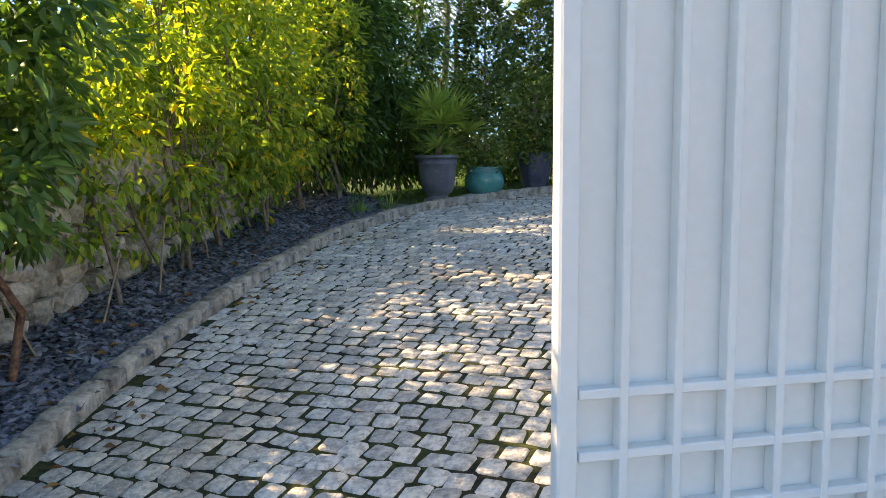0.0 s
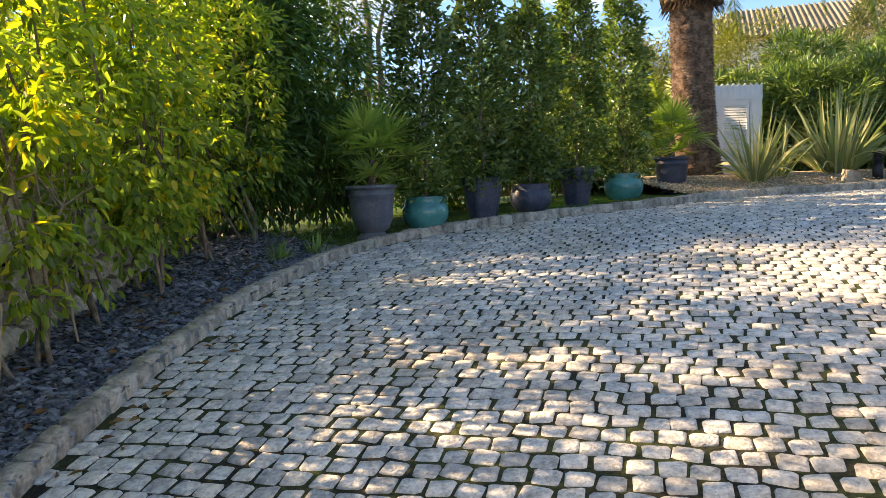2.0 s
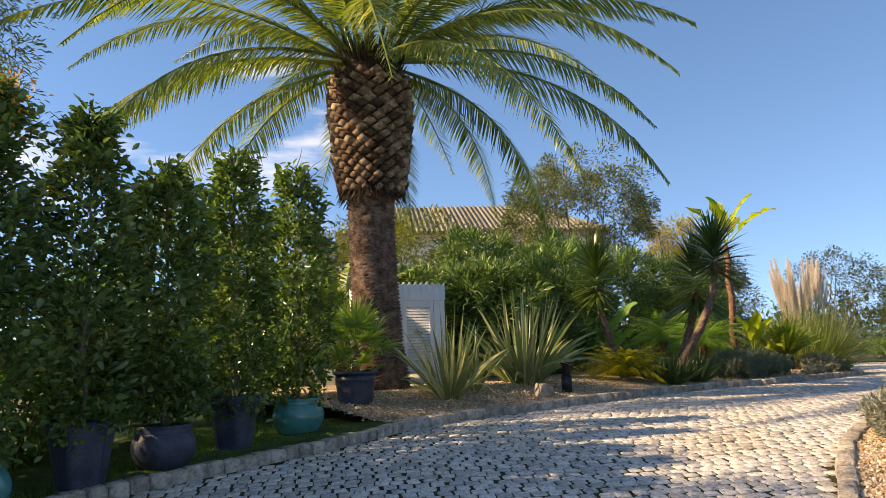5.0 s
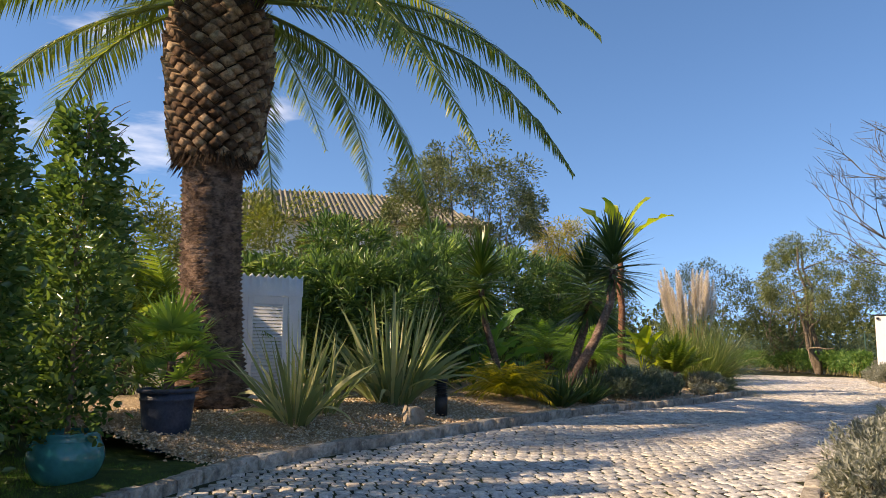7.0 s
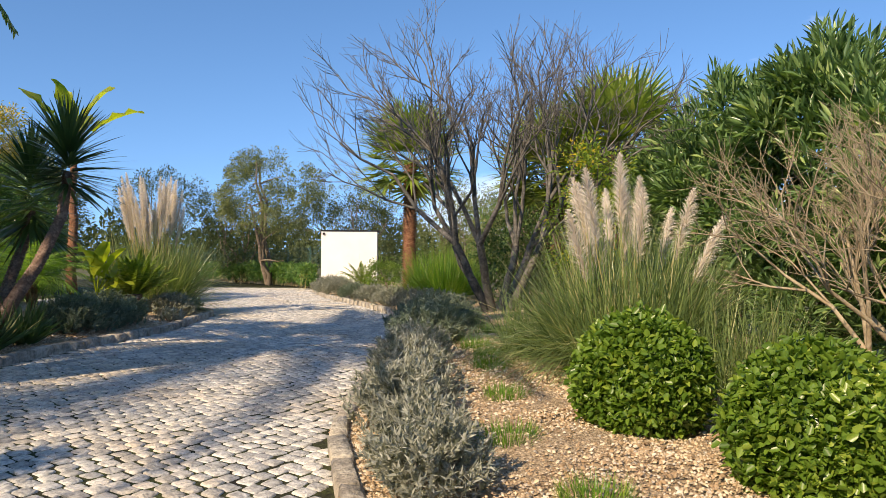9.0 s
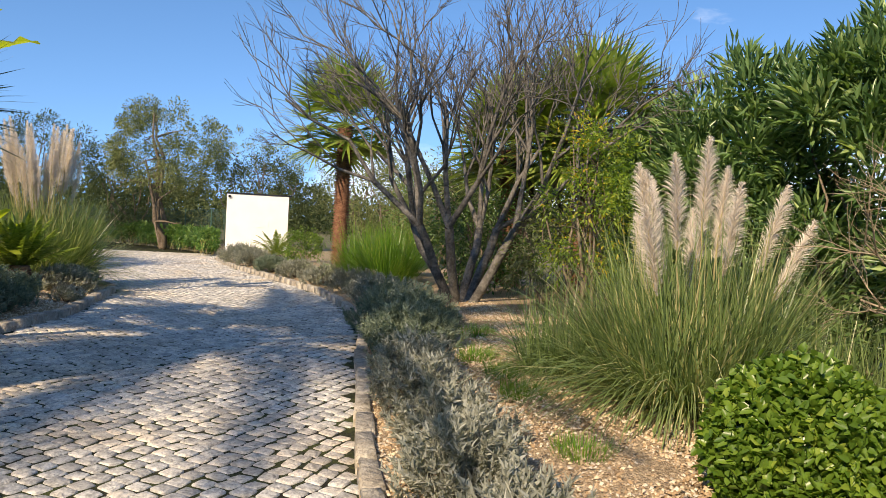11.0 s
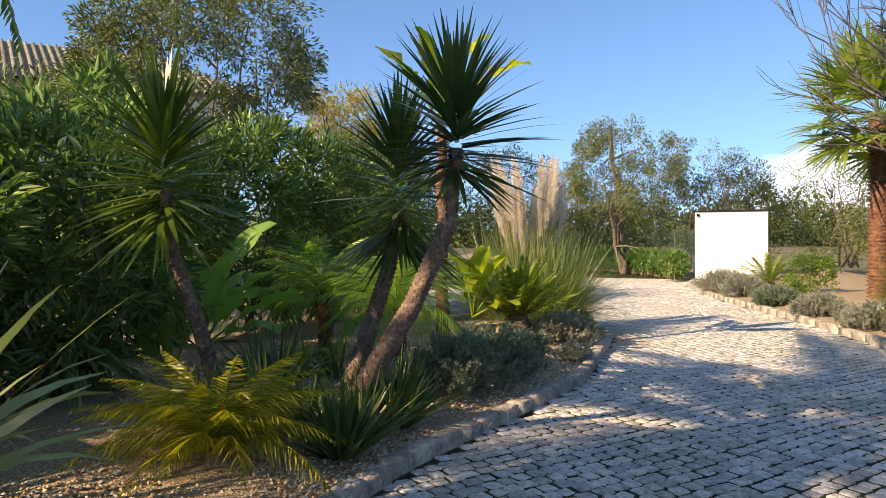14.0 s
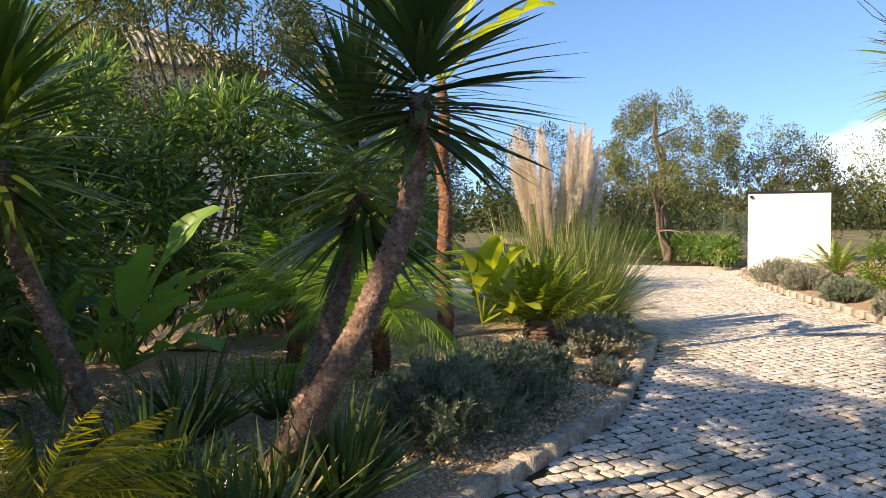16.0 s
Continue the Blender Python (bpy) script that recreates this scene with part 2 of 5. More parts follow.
    "l_fan": leaf("fan_palm_leaves", (0.085, 0.15, 0.025), (0.25, 0.33, 0.065), (0.40, 0.40, 0.13), rough=0.4),
    "l_fanpot": leaf("potted_fan_palm_leaves", (0.085, 0.17, 0.038), (0.25, 0.38, 0.09), (0.42, 0.49, 0.14), trans=0.4),
    "l_yucca": leaf("yucca_leaves", (0.018, 0.057, 0.018), (0.068, 0.128, 0.038), (0.150, 0.195, 0.060), rough=0.35, trans=0.15),
    "l_yuccalight": leaf("light_yucca_leaves", (0.04, 0.09, 0.015), (0.12, 0.18, 0.035), (0.24, 0.27, 0.06), rough=0.35, trans=0.3),
    "l_phor": leaf("flax_leaves", (0.075, 0.115, 0.045), (0.24, 0.30, 0.14), (0.50, 0.50, 0.28), rough=0.3, trans=0.25, oddshare=0.82),
    "l_flaxpale": leaf("pale_flax_leaves", (0.34, 0.36, 0.16), (0.52, 0.50, 0.28), rough=0.35, trans=0.25),
    "l_gpalm": leaf("golden_palm_leaflets", (0.09, 0.12, 0.015), (0.36, 0.33, 0.03), (0.66, 0.50, 0.06), trans=0.4),
    "l_rob": leaf("fine_palm_leaflets", (0.065, 0.156, 0.026), (0.221, 0.377, 0.065), (0.338, 0.468, 0.091), rough=0.35, trans=0.4),
    "l_banana": leaf("broad_yellow_green_leaves", (0.15, 0.22, 0.02), (0.36, 0.42, 0.05), (0.44, 0.45, 0.08), rough=0.35, trans=0.5),
    "l_strel": leaf("broad_green_leaves", (0.082, 0.211, 0.049), (0.227, 0.421, 0.097), (0.406, 0.551, 0.130), rough=0.35, trans=0.35),
    "l_agave": leaf("agave_leaves", (0.042, 0.105, 0.056), (0.098, 0.182, 0.098), rough=0.5, trans=0.05),
    "l_grass": leaf("grass_blades", (0.048, 0.144, 0.014), (0.156, 0.300, 0.036), (0.336, 0.360, 0.096), trans=0.35),
    "l_lawn": leaf("lawn_blades", (0.062, 0.187, 0.016), (0.166, 0.395, 0.042), trans=0.3),
    "l_pampas": leaf("pampas_blades", (0.07, 0.125, 0.045), (0.24, 0.32, 0.13), (0.52, 0.49, 0.28), trans=0.3, oddshare=0.82),
    "l_hill": leaf("dull_yellow_green_leaves", (0.085, 0.105, 0.025), (0.22, 0.24, 0.065), (0.34, 0.33, 0.10), rough=0.6),
    "l_far": leaf("far_tree_leaves", (0.10, 0.125, 0.05), (0.21, 0.24, 0.105), (0.30, 0.31, 0.14), rough=0.7),
    "l_fargreen": leaf("far_green_leaves", (0.03, 0.05, 0.02), (0.09, 0.12, 0.045), rough=0.7),
}
rng = np.random.default_rng(7)

# ---- geometry helpers ----


def mesh_of(name, geometry, mat, smooth=False):
    v, f = geometry
    me = bpy.data.meshes.new(name)
    if isinstance(f, np.ndarray):
        n, k = f.shape
        me.vertices.add(len(v))
        me.vertices.foreach_set("co", np.asarray(v, np.float32).ravel())
        me.loops.add(n * k)
        me.loops.foreach_set("vertex_index", f.astype(np.int32).ravel())
        me.polygons.add(n)
        me.polygons.foreach_set("loop_start", np.arange(0, n * k, k, dtype=np.int32))
        me.update(calc_edges=True)
    else:
        me.from_pydata([tuple(p) for p in v], [], [tuple(q) for q in f])
        me.update()
    if smooth:
        me.polygons.foreach_set("use_smooth", np.ones(len(me.polygons), bool))
    me.materials.append(M[mat])
    return me


def join(*geos):
    geos = [g for g in geos if g is not None]
    vs, fs, o = [], [], 0
    for v, f in geos:
        v = np.asarray(v, float).reshape(-1, 3)
        vs.append(v)
        if isinstance(f, np.ndarray):
            fs.append(f + o)
        else:
            fs.append([tuple(i + o for i in q) for q in f])
        o += len(v)
    v = np.concatenate(vs)
    if all(isinstance(f, np.ndarray) for f in fs) and len({f.shape[1] for f in fs}) == 1:
        return v, np.concatenate(fs)
    out = []
    for f in fs:
        out.extend([tuple(int(i) for i in q) for q in f])
    return v, out


def part(name, geo, mat, parent=None, label="", smooth=False, at=None):
    ob = new(name, mesh_of(name, geo, mat, smooth))
    if parent:
        ob.parent = parent
    if at is not None:
        ob.location = at
    if label:
        ob["label"] = label
    return ob


def thing(name, at, label, category, group="", kind="", turn=0.0):
    e = new(name)
    e.empty_display_size = 0.1
    e.location = at
    e.rotation_euler.z = turn
    return tagged(e, label, category, group, kind)


def unit(v):
    v = np.asarray(v, float)
    return v / np.maximum(np.linalg.norm(v, axis=-1, keepdims=True), 1e-9)


def leaves(p, d, length, width, curl=0.15, fine=False):
    """Folded leaf blades, one at each point p along direction d."""
    n = len(p)
    d = unit(d)
    up = unit(rng.normal(size=(n, 3)) * 0.6 + [0, 0, 1])
    side = unit(np.cross(d, up))
    nor = np.cross(side, d)
    L = np.broadcast_to(length, n)[:, None] * rng.uniform(0.7, 1.25, (n, 1))
    W = np.broadcast_to(width, n)[:, None] * rng.uniform(0.75, 1.2, (n, 1)) * 0.5
    if fine:
        m1, m2, tip = p + d * L * 0.3, p + d * L * 0.7 - nor * L * curl * 0.4, p + d * L - nor * L * curl
        v = np.stack([p, m1 + side * W + nor * W * 0.5, m2 + side * W * 0.8 + nor * W * 0.4, tip, m2 - side * W * 0.8 + nor * W * 0.4, m1 - side * W + nor * W * 0.5], 1).reshape(-1, 3)
        b = np.arange(n)[:, None] * 6
        return v, np.concatenate([b + [0, 1, 2, 3], b + [0, 3, 4, 5]])
    mid = p + d * L * 0.5
    v = np.stack([p, mid + side * W + nor * W * 0.5, p + d * L - nor * L * curl, mid - side * W + nor * W * 0.5], 1).reshape(-1, 3)
    b = np.arange(n)[:, None] * 4
    f = np.concatenate([b + [0, 1, 2], b + [0, 2, 3]])
    return v, f


def ribbons(p, d, length, width, droop=0.5, seg=3, point=1.5, fold=0.0, flat=True):
    """Blades that start at p along d and bend over by their weight."""
    n = len(p)
    d = unit(d)
    L = np.broadcast_to(length, n)[:, None]
    W = np.broadcast_to(width, n)[:, None]
    dr = np.broadcast_to(droop, n)[:, None]
    side = unit(np.cross(d, [0, 0, 1]) + rng.normal(size=(n, 3)) * (0.15 if flat else 0.7))
    rows = []
    for k in range(seg + 1):
        s = k / seg
        c = p + d * L * s - np.array([0, 0, 1.0]) * L * dr * s ** 2
        w = W * 0.5 * max(0.06, (0.55 + 0.45 * min(1, s * 4)) * (1 - s ** point))
        rows.append(np.stack([c - side * w, c + side * w], 1))
    v = np.concatenate(rows, 1).reshape(-1, 3)
    b = np.arange(n)[:, None] * 2 * (seg + 1)
    f = np.concatenate([b + [2 * k, 2 * k + 1, 2 * k + 3, 2 * k + 2] for k in range(seg)])
    return v, f


def tube(points, radii, sides=7, wob=0.0):
    """A tapered limb along points."""
    pts = np.asarray(points, float)
    r = np.broadcast_to(radii, len(pts))
    t = unit(np.gradient(pts, axis=0))
    ref = np.array([0.31, 0.95, 0.05]) if abs(t[0][2]) > 0.5 else np.array([0, 0, 1.0])
    v = []
    a = np.arange(sides) * 2 * np.pi / sides
    for i in range(len(pts)):
        x = unit(np.cross(t[i], ref))
        y = np.cross(t[i], x)
        rr = r[i] * (1 + wob * rng.normal(size=sides))
        v.append(pts[i] + np.outer(np.cos(a) * rr, x) + np.outer(np.sin(a) * rr, y))
    v = np.concatenate(v)
    f = [(i * sides + j, i * sides + (j + 1) % sides, (i + 1) * sides + (j + 1) % sides, (i + 1) * sides + j) for i in range(len(pts) - 1) for j in range(sides)]
    return v, np.array(f)


def bend(a, b, n=6, sag=0.0, wob=0.0):
    a, b = np.asarray(a, float), np.asarray(b, float)
    s = np.linspace(0, 1, n)[:, None]
    p = a + (b - a) * s
    p[:, 2] += sag * np.sin(np.pi * s[:, 0])
    p[1:-1] += rng.normal(size=(n - 2, 3)) * wob
    return p


def block(sx, sy, sz, bevel=0.01, jitter=0.0):
    """A block with worn top edges, its foot at z = 0."""
    x, y, b = sx / 2, sy / 2, bevel
    v = np.array([[-x, -y, 0], [x, -y, 0], [x, y, 0], [-x, y, 0], [-x, -y, sz - b], [x, -y, sz - b], [x, y, sz - b], [-x, y, sz - b],
                  [-x + b, -y + b, sz], [x - b, -y + b, sz], [x - b, y - b, sz], [-x + b, y - b, sz]], float)
    if jitter:
        v += rng.uniform(-jitter, jitter, v.shape)
    f = np.array([[0, 1, 5, 4], [1, 2, 6, 5], [2, 3, 7, 6], [3, 0, 4, 7], [4, 5, 9, 8], [5, 6, 10, 9], [6, 7, 11, 10], [7, 4, 8, 11], [8, 9, 10, 11]])
    return v, f


def box(x0, y0, z0, x1, y1, z1, b=0.004):
    bm = bmesh.new()
    bmesh.ops.create_cube(bm, size=1.0)
    for q in bm.verts:
        q.co = Vector(((x0 + x1) / 2 + q.co.x * (x1 - x0), (y0 + y1) / 2 + q.co.y * (y1 - y0), (z0 + z1) / 2 + q.co.z * (z1 - z0)))
    if b:
        bmesh.ops.bevel(bm, geom=bm.edges[:], offset=b, segments=1, affect="EDGES")
    bm.verts.index_update()
    v = [tuple(q.co) for q in bm.verts]
    f = [tuple(w.index for w in q.verts) for q in bm.faces]
    bm.free()
    return np.array(v), f


def lathe(profile, sides=32, ribs=0, rib=0.0):
    v, n = [], len(profile)
    for r, z in profile:
        for j in range(sides):
            a = 2 * math.pi * j / sides
            q = r * (1 + (rib * math.cos(a * ribs) if ribs else 0))
            v.append((q * math.cos(a), q * math.sin(a), z))
    f = [(i * sides + j, i * sides + (j + 1) % sides, (i + 1) * sides + (j + 1) % sides, (i + 1) * sides + j) for i in range(n - 1) for j in range(sides)]
    return np.array(v), np.array(f)


def catmull(pts, step):
    p = np.asarray(pts, float)
    p = np.concatenate([[2 * p[0] - p[1]], p, [2 * p[-1] - p[-2]]])
    out = []
    for i in range(1, len(p) - 2):
        for s in np.linspace(0, 1, 12, endpoint=False):
            a, b, c, d = p[i - 1:i + 3]
            out.append(0.5 * (2 * b + (c - a) * s + (2 * a - 5 * b + 4 * c - d) * s ** 2 + (3 * b - a - 3 * c + d) * s ** 3))
    out.append(p[-2])
    out = np.array(out)
    t = np.r_[0, np.cumsum(np.linalg.norm(np.diff(out, axis=0), axis=1))]
    n = max(2, int(round(t[-1] / step)))
    s = np.linspace(0, t[-1], n + 1)
    return np.c_[np.interp(s, t, out[:, 0]), np.interp(s, t, out[:, 1])]


# ---- lie of the land ----
RAMP_U = np.array([-40, -15, -5, 0, 1.4, 3, 4.5, 6, 7, 8.8, 10, 12, 14, 17, 20, 26, 32, 45, 400.0])
RAMP_Z = np.array([-1.2, -1.1, -0.75, 0.02, 0.27, 0.57, 0.78, 0.95, 1.03, 1.22, 1.31, 1.37, 1.41, 1.40, 1.34, 1.2, 1.08, 0.95, 0.95])


def lie(x, y):
    """Height of the drive: a ramp up from the gate, then nearly level."""
    u = 0.55 * np.asarray(x, float) + 0.83 * np.asarray(y, float)
    return sum(np.interp(u + d, RAMP_U, RAMP_Z) for d in (-1.2, -0.6, 0, 0.6, 1.2)) / 5


LEFT = [(-1.8, -9), (-1.8, -3), (-1.78, 1), (-1.72, 3.2), (-1.6, 4.4), (-1.44, 5.3), (-1.27, 6.1), (-1.0, 7.15), (-0.52, 8.28), (0.08, 9.1), (1.1, 9.68), (2.2, 9.98), (3.5, 10.42),
        (4.42, 10.9), (5.35, 11.17), (6.3, 11.32), (7.4, 11.5), (8.5, 11.66), (9.5, 11.87), (10.3, 12.0), (11.2, 12.03), (12.3, 12.06), (13.4, 12.12), (14.3, 12.35), (15.2, 12.6), (16.2, 12.87), (16.9, 13.15),
        (17.35, 13.6), (17.5, 14.3), (17.9, 15.4), (19.5, 18.5), (24, 25), (30, 33)]
RIGHT = [(3.2, -9), (3.2, -3), (3.2, 1), (3.35, 3.2), (3.75, 4.9), (4.4, 6.15), (5.3, 6.8), (6.35, 7.4), (7.1, 7.7), (7.9, 7.96), (9.3, 8.18), (10.3, 8.3), (11.4, 8.46), (12.7, 8.58), (14.05, 8.8),
         (15.2, 9.1), (16.2, 9.4), (17.55, 9.92), (19.8, 11.0), (22.6, 12.45), (25.5, 13.85), (28, 14.85), (29.6, 15.45), (31.2, 15.75), (33, 16.4), (36.5, 19.5), (39.8, 23.3), (44, 29), (50, 37)]
left_line, right_line = catmull(LEFT, 0.15), catmull(RIGHT, 0.15)
road_outline = np.concatenate([left_line, right_line[::-1]])


def inside(x, y, poly=road_outline):
    x, y = np.asarray(x), np.asarray(y)
    hit = np.zeros(x.shape, bool)
    x0, y0 = poly[:, 0], poly[:, 1]
    x1, y1 = np.roll(x0, -1), np.roll(y0, -1)
    for a, b, c, d in zip(x0, y0, x1, y1):
        if b != d:
            hit ^= ((b > y) != (d > y)) & (x < (c - a) * (y - b) / (d - b) + a)
    return hit


def mound(dist, rise=0.20):
    """How far a bed rises above the drive at that distance from the kerb."""
    s = np.clip(np.asarray(dist, float) / 1.8, 0, 1)
    return 0.06 + rise * s * s * (3 - 2 * s)


LAWN_RISE = -0.03


def kerb_distance(x, y):
    line = np.concatenate([left_line, right_line])
    x, y = np.atleast_1d(x), np.atleast_1d(y)
    return np.sqrt(((line[None, ::2, 0] - x[:, None]) ** 2 + (line[None, ::2, 1] - y[:, None]) ** 2).min(1))


def bed(x, y):
    """Height of the planted ground beside the drive."""
    return float((lie(x, y) + mound(kerb_distance(x, y), LAWN_RISE if -0.5 < x < 4.75 and 8.5 < y < 12.3 else 0.20))[0])


def outward(line, sign):
    t = unit(np.gradient(line, axis=0))
    return np.c_[-t[:, 1], t[:, 0]] * sign


# ground to the horizon
gx = np.r_[-900, -300, -120, np.arange(-60, 101, 4.0), 140, 300, 900]
GX, GY = np.meshgrid(gx, gx, indexing="ij")
gv = np.c_[GX.ravel(), GY.ravel(), (lie(GX, GY) - 0.16).ravel()]
k = len(gx)
gf = np.array([(i * k + j, (i + 1) * k + j, (i + 1) * k + j + 1, i * k + j + 1) for i in range(k - 1) for j in range(k - 1)])
tagged(part("ground", (gv, gf), "ground"), "dry earth and grass around the garden", "ground", kind="structure")

# bed of the drive under the setts
ux, uy = np.arange(-3, 46, 0.5), np.arange(-9, 34, 0.5)
UX, UY = np.meshgrid(ux, uy, indexing="ij")
keep = inside(UX + 0.25, UY + 0.25)
near = keep.copy()
for a in (-1, 0, 1):
    for b in (-1, 0, 1):
        near |= np.roll(np.roll(keep, a, 0), b, 1)
vv = np.c_[UX.ravel(), UY.ravel(), (lie(UX, UY) - 0.0075).ravel()]
k = len(uy)
ff = np.array([(i * k + j, (i + 1) * k + j, (i + 1) * k + j + 1, i * k + j + 1) for i in range(len(ux) - 1) for j in range(k - 1) if near[i, j]])
road = tagged(part("road", (vv, ff), "joint"), "curved driveway paved with pale stone setts", "driveway", kind="structure")


def bed_strip(name, line, sign, i0, i1, mat, label, category, reach=7.0, rise=0.20):
    """Planted ground along one kerb, sinking into the land behind."""
    ln = line[i0:i1 + 1]
    o = outward(line, sign)[i0:i1 + 1]
    ln, o = ln[::3], o[::3]
    offs = [0.02, 0.12, 0.3, 0.6, 1.0, 1.5, 2.0, 3.0, 4.5, reach]
    v = []
    for d in offs:
        q = ln + o * d
        z = lie(q[:, 0], q[:, 1]) + mound(d, rise) + (0.015 * rng.normal(size=len(q)) if d > 0.2 else 0) - (0.45 if d == reach else 0)
        v.append(np.c_[q, z])
    n = len(ln)
    f = np.array([(a * n + i, a * n + i + 1, (a + 1) * n + i + 1, (a + 1) * n + i) for a in range(len(offs) - 1) for i in range(n - 1)])
    return tagged(part(name, (np.concatenate(v), f), mat, smooth=True), label, category, kind="structure")


def index_at(line, x, y):
    return int(np.argmin((line[:, 0] - x) ** 2 + (line[:, 1] - y) ** 2))


i_lawn, i_grav = index_at(left_line, -0.25, 8.72), index_at(left_line, 4.42, 10.9)
bed_strip("slate_bed", left_line, 1, 0, i_lawn, "slate_bed", "bed covered with dark blue slate chips", "flower bed")
bed_strip("lawn", left_line, 1, i_lawn - 9, i_grav + 15, "lawn", "narrow strip of short green lawn", "lawn", reach=5.5, rise=LAWN_RISE)
bed_strip("gravel_bed", left_line, 1, i_grav, len(left_line) - 1, "gravel_bed", "planting bed covered with beige gravel", "flower bed")
bed_strip("gravel_bed", right_line, -1, 0, len(right_line) - 1, "gravel_bed", "planting bed covered with orange-beige gravel", "flower bed")

# ---- plant builders ----


def crown_points(centre, radii, clumps, clump_r, n, low=-1.0):
    """Points of leaves in uneven clumps that fill a crown, with the way out of the crown."""
    c, r = np.asarray(centre, float), np.asarray(radii, float)
    q = unit(rng.normal(size=(clumps, 3))) * rng.uniform(0.35, 1.0, (clumps, 1)) ** 0.5
    q[:, 2] = np.maximum(q[:, 2], low)
    size = rng.uniform(0.55, 1.35, clumps)
    i = rng.integers(0, clumps, n)
    off = unit(rng.normal(size=(n, 3))) * rng.uniform(0, 1, (n, 1)) ** 0.45 * (clump_r * size[i])[:, None]
    p = c + q[i] * r + off
    return p, unit(off / clump_r + 0.5 * q[i] + rng.normal(size=(n, 3)) * 0.35)


def shrub(name, at, centre, radii, n, mat, label, category, lsize=(0.09, 0.03), clumps=60, clump_r=0.25, stems=6, bark="bark", droop=0.25, odd=None, low=-1.0, group="", stem_r=0.025, spread=0.3, twigs=0, turn_up=0.0, fine=False):
    """A bush or tree: stems, limbs and a crown of separate leaves."""
    t = thing(name, at, label, category, group)
    p, d = crown_points(centre, radii, clumps, clump_r, n, low)
    d[:, 2] += turn_up - droop
    part("crown", leaves(p, d, lsize[0], lsize[1], fine=fine), mat, t)
    if odd:
        m2, share, top = odd
        k = int(n * share)
        sel = p[p[:, 2] > np.quantile(p[:, 2], top)]
        sel = sel[rng.integers(0, len(sel), k)] + rng.normal(size=(k, 3)) * 0.04
        part("new_foliage", leaves(sel, unit(rng.normal(size=(k, 3)) + [0, 0, -droop]), lsize[0], lsize[1]), m2, t)
    geo = []
    c, r = np.asarray(centre, float), np.asarray(radii, float)
    for s in range(stems):
        a = rng.uniform(0, 2 * math.pi)
        foot = np.array([math.cos(a) * spread * rng.uniform(0.2, 1), math.sin(a) * spread * rng.uniform(0.2, 1), -0.1])
        tip = c + unit(rng.normal(size=3) + [0, 0, 0.9]) * r * rng.uniform(0.5, 0.95)
        main = bend(foot, tip, 7, 0, 0.04 * max(r))
        geo.append(tube(main, np.linspace(stem_r, stem_r * 0.25, 7), 6))
        for _ in range(twigs):
            b = main[rng.integers(2, 6)]
            geo.append(tube(bend(b, b + unit(rng.normal(size=3) + [0, 0, 0.4]) * r * rng.uniform(0.3, 0.7), 5, 0, 0.03), np.linspace(stem_r * 0.4, stem_r * 0.1, 5), 4))
    tagged(part("branchwork", join(*geo), bark, t), kind="stuff")
    return t


def blade_clump(name, at, n, length, width, mat, label, category, spread=0.12, lean=(0.1, 1.0), droop=(0.2, 0.6), seg=4, group="", point=2.0, flat=True, single=False, pale=None):
    """A tuft of blades out of one foot."""
    t = thing(name, at, label, category, group)
    a = rng.uniform(0, 2 * math.pi, n)
    e = rng.uniform(*lean, n)
    rr = spread * np.sqrt(rng.uniform(0, 1, n))
    p = np.c_[np.cos(a) * rr, np.sin(a) * rr, np.full(n, -0.03)]
    d = np.c_[np.cos(a) * e, np.sin(a) * e, np.ones(n)]
    L = rng.uniform(length[0], length[1], n)
    W, B = rng.uniform(width[0], width[1], n), rng.uniform(*droop, n) * np.clip(e, 0.15, 1)
    if single:
        for i in range(n):
            part("leaf", ribbons(p[i:i + 1], d[i:i + 1], L[i:i + 1], W[i:i + 1], B[i:i + 1], seg, point, flat=flat), mat if rng.uniform() > 0.28 else pale, t)
    else:
        part("foliage", ribbons(p, d, L, W, B, seg, point, flat=flat), mat, t)
    return t


def frond(length, rise, drop, leaflets, lw, ll, mat_seg=2, vee=0.6, hang=0.25):
    """One feather leaf along x: rachis and leaflets."""
    s = np.linspace(0, 1, 14)
    pts = np.c_[length * (s - 0.12 * s ** 3), np.zeros(14), rise * s - drop * s ** 2.4]
    rach = tube(pts, np.linspace(0.022, 0.004, 14) * length / 3, 4)
    k = np.linspace(0.1, 0.995, leaflets)
    c = np.c_[np.interp(k, s, pts[:, 0]), np.zeros(leaflets), np.interp(k, s, pts[:, 2])]
    tan = unit(np.c_[np.interp(k, s, np.gradient(pts[:, 0])), np.zeros(leaflets), np.interp(k, s, np.gradient(pts[:, 2]))])
    L = ll * np.clip(np.sin(np.pi * np.clip(k * 0.86 + 0.12, 0, 1)), 0.15, 1) * rng.uniform(0.85, 1.1, leaflets)
    out = [rach]
    for sg in (-1, 1):
        up = np.cross(tan, [0, 1.0, 0])
        up *= -1
        d = tan * 0.75 + np.array([0, sg, 0]) * 0.8 + up * vee * rng.uniform(0.1, 0.8, (leaflets, 1)) + rng.normal(size=(leaflets, 3)) * 0.06
        out.append(ribbons(c, d, L, lw, hang, mat_seg, 2.0))
    return join(*out)


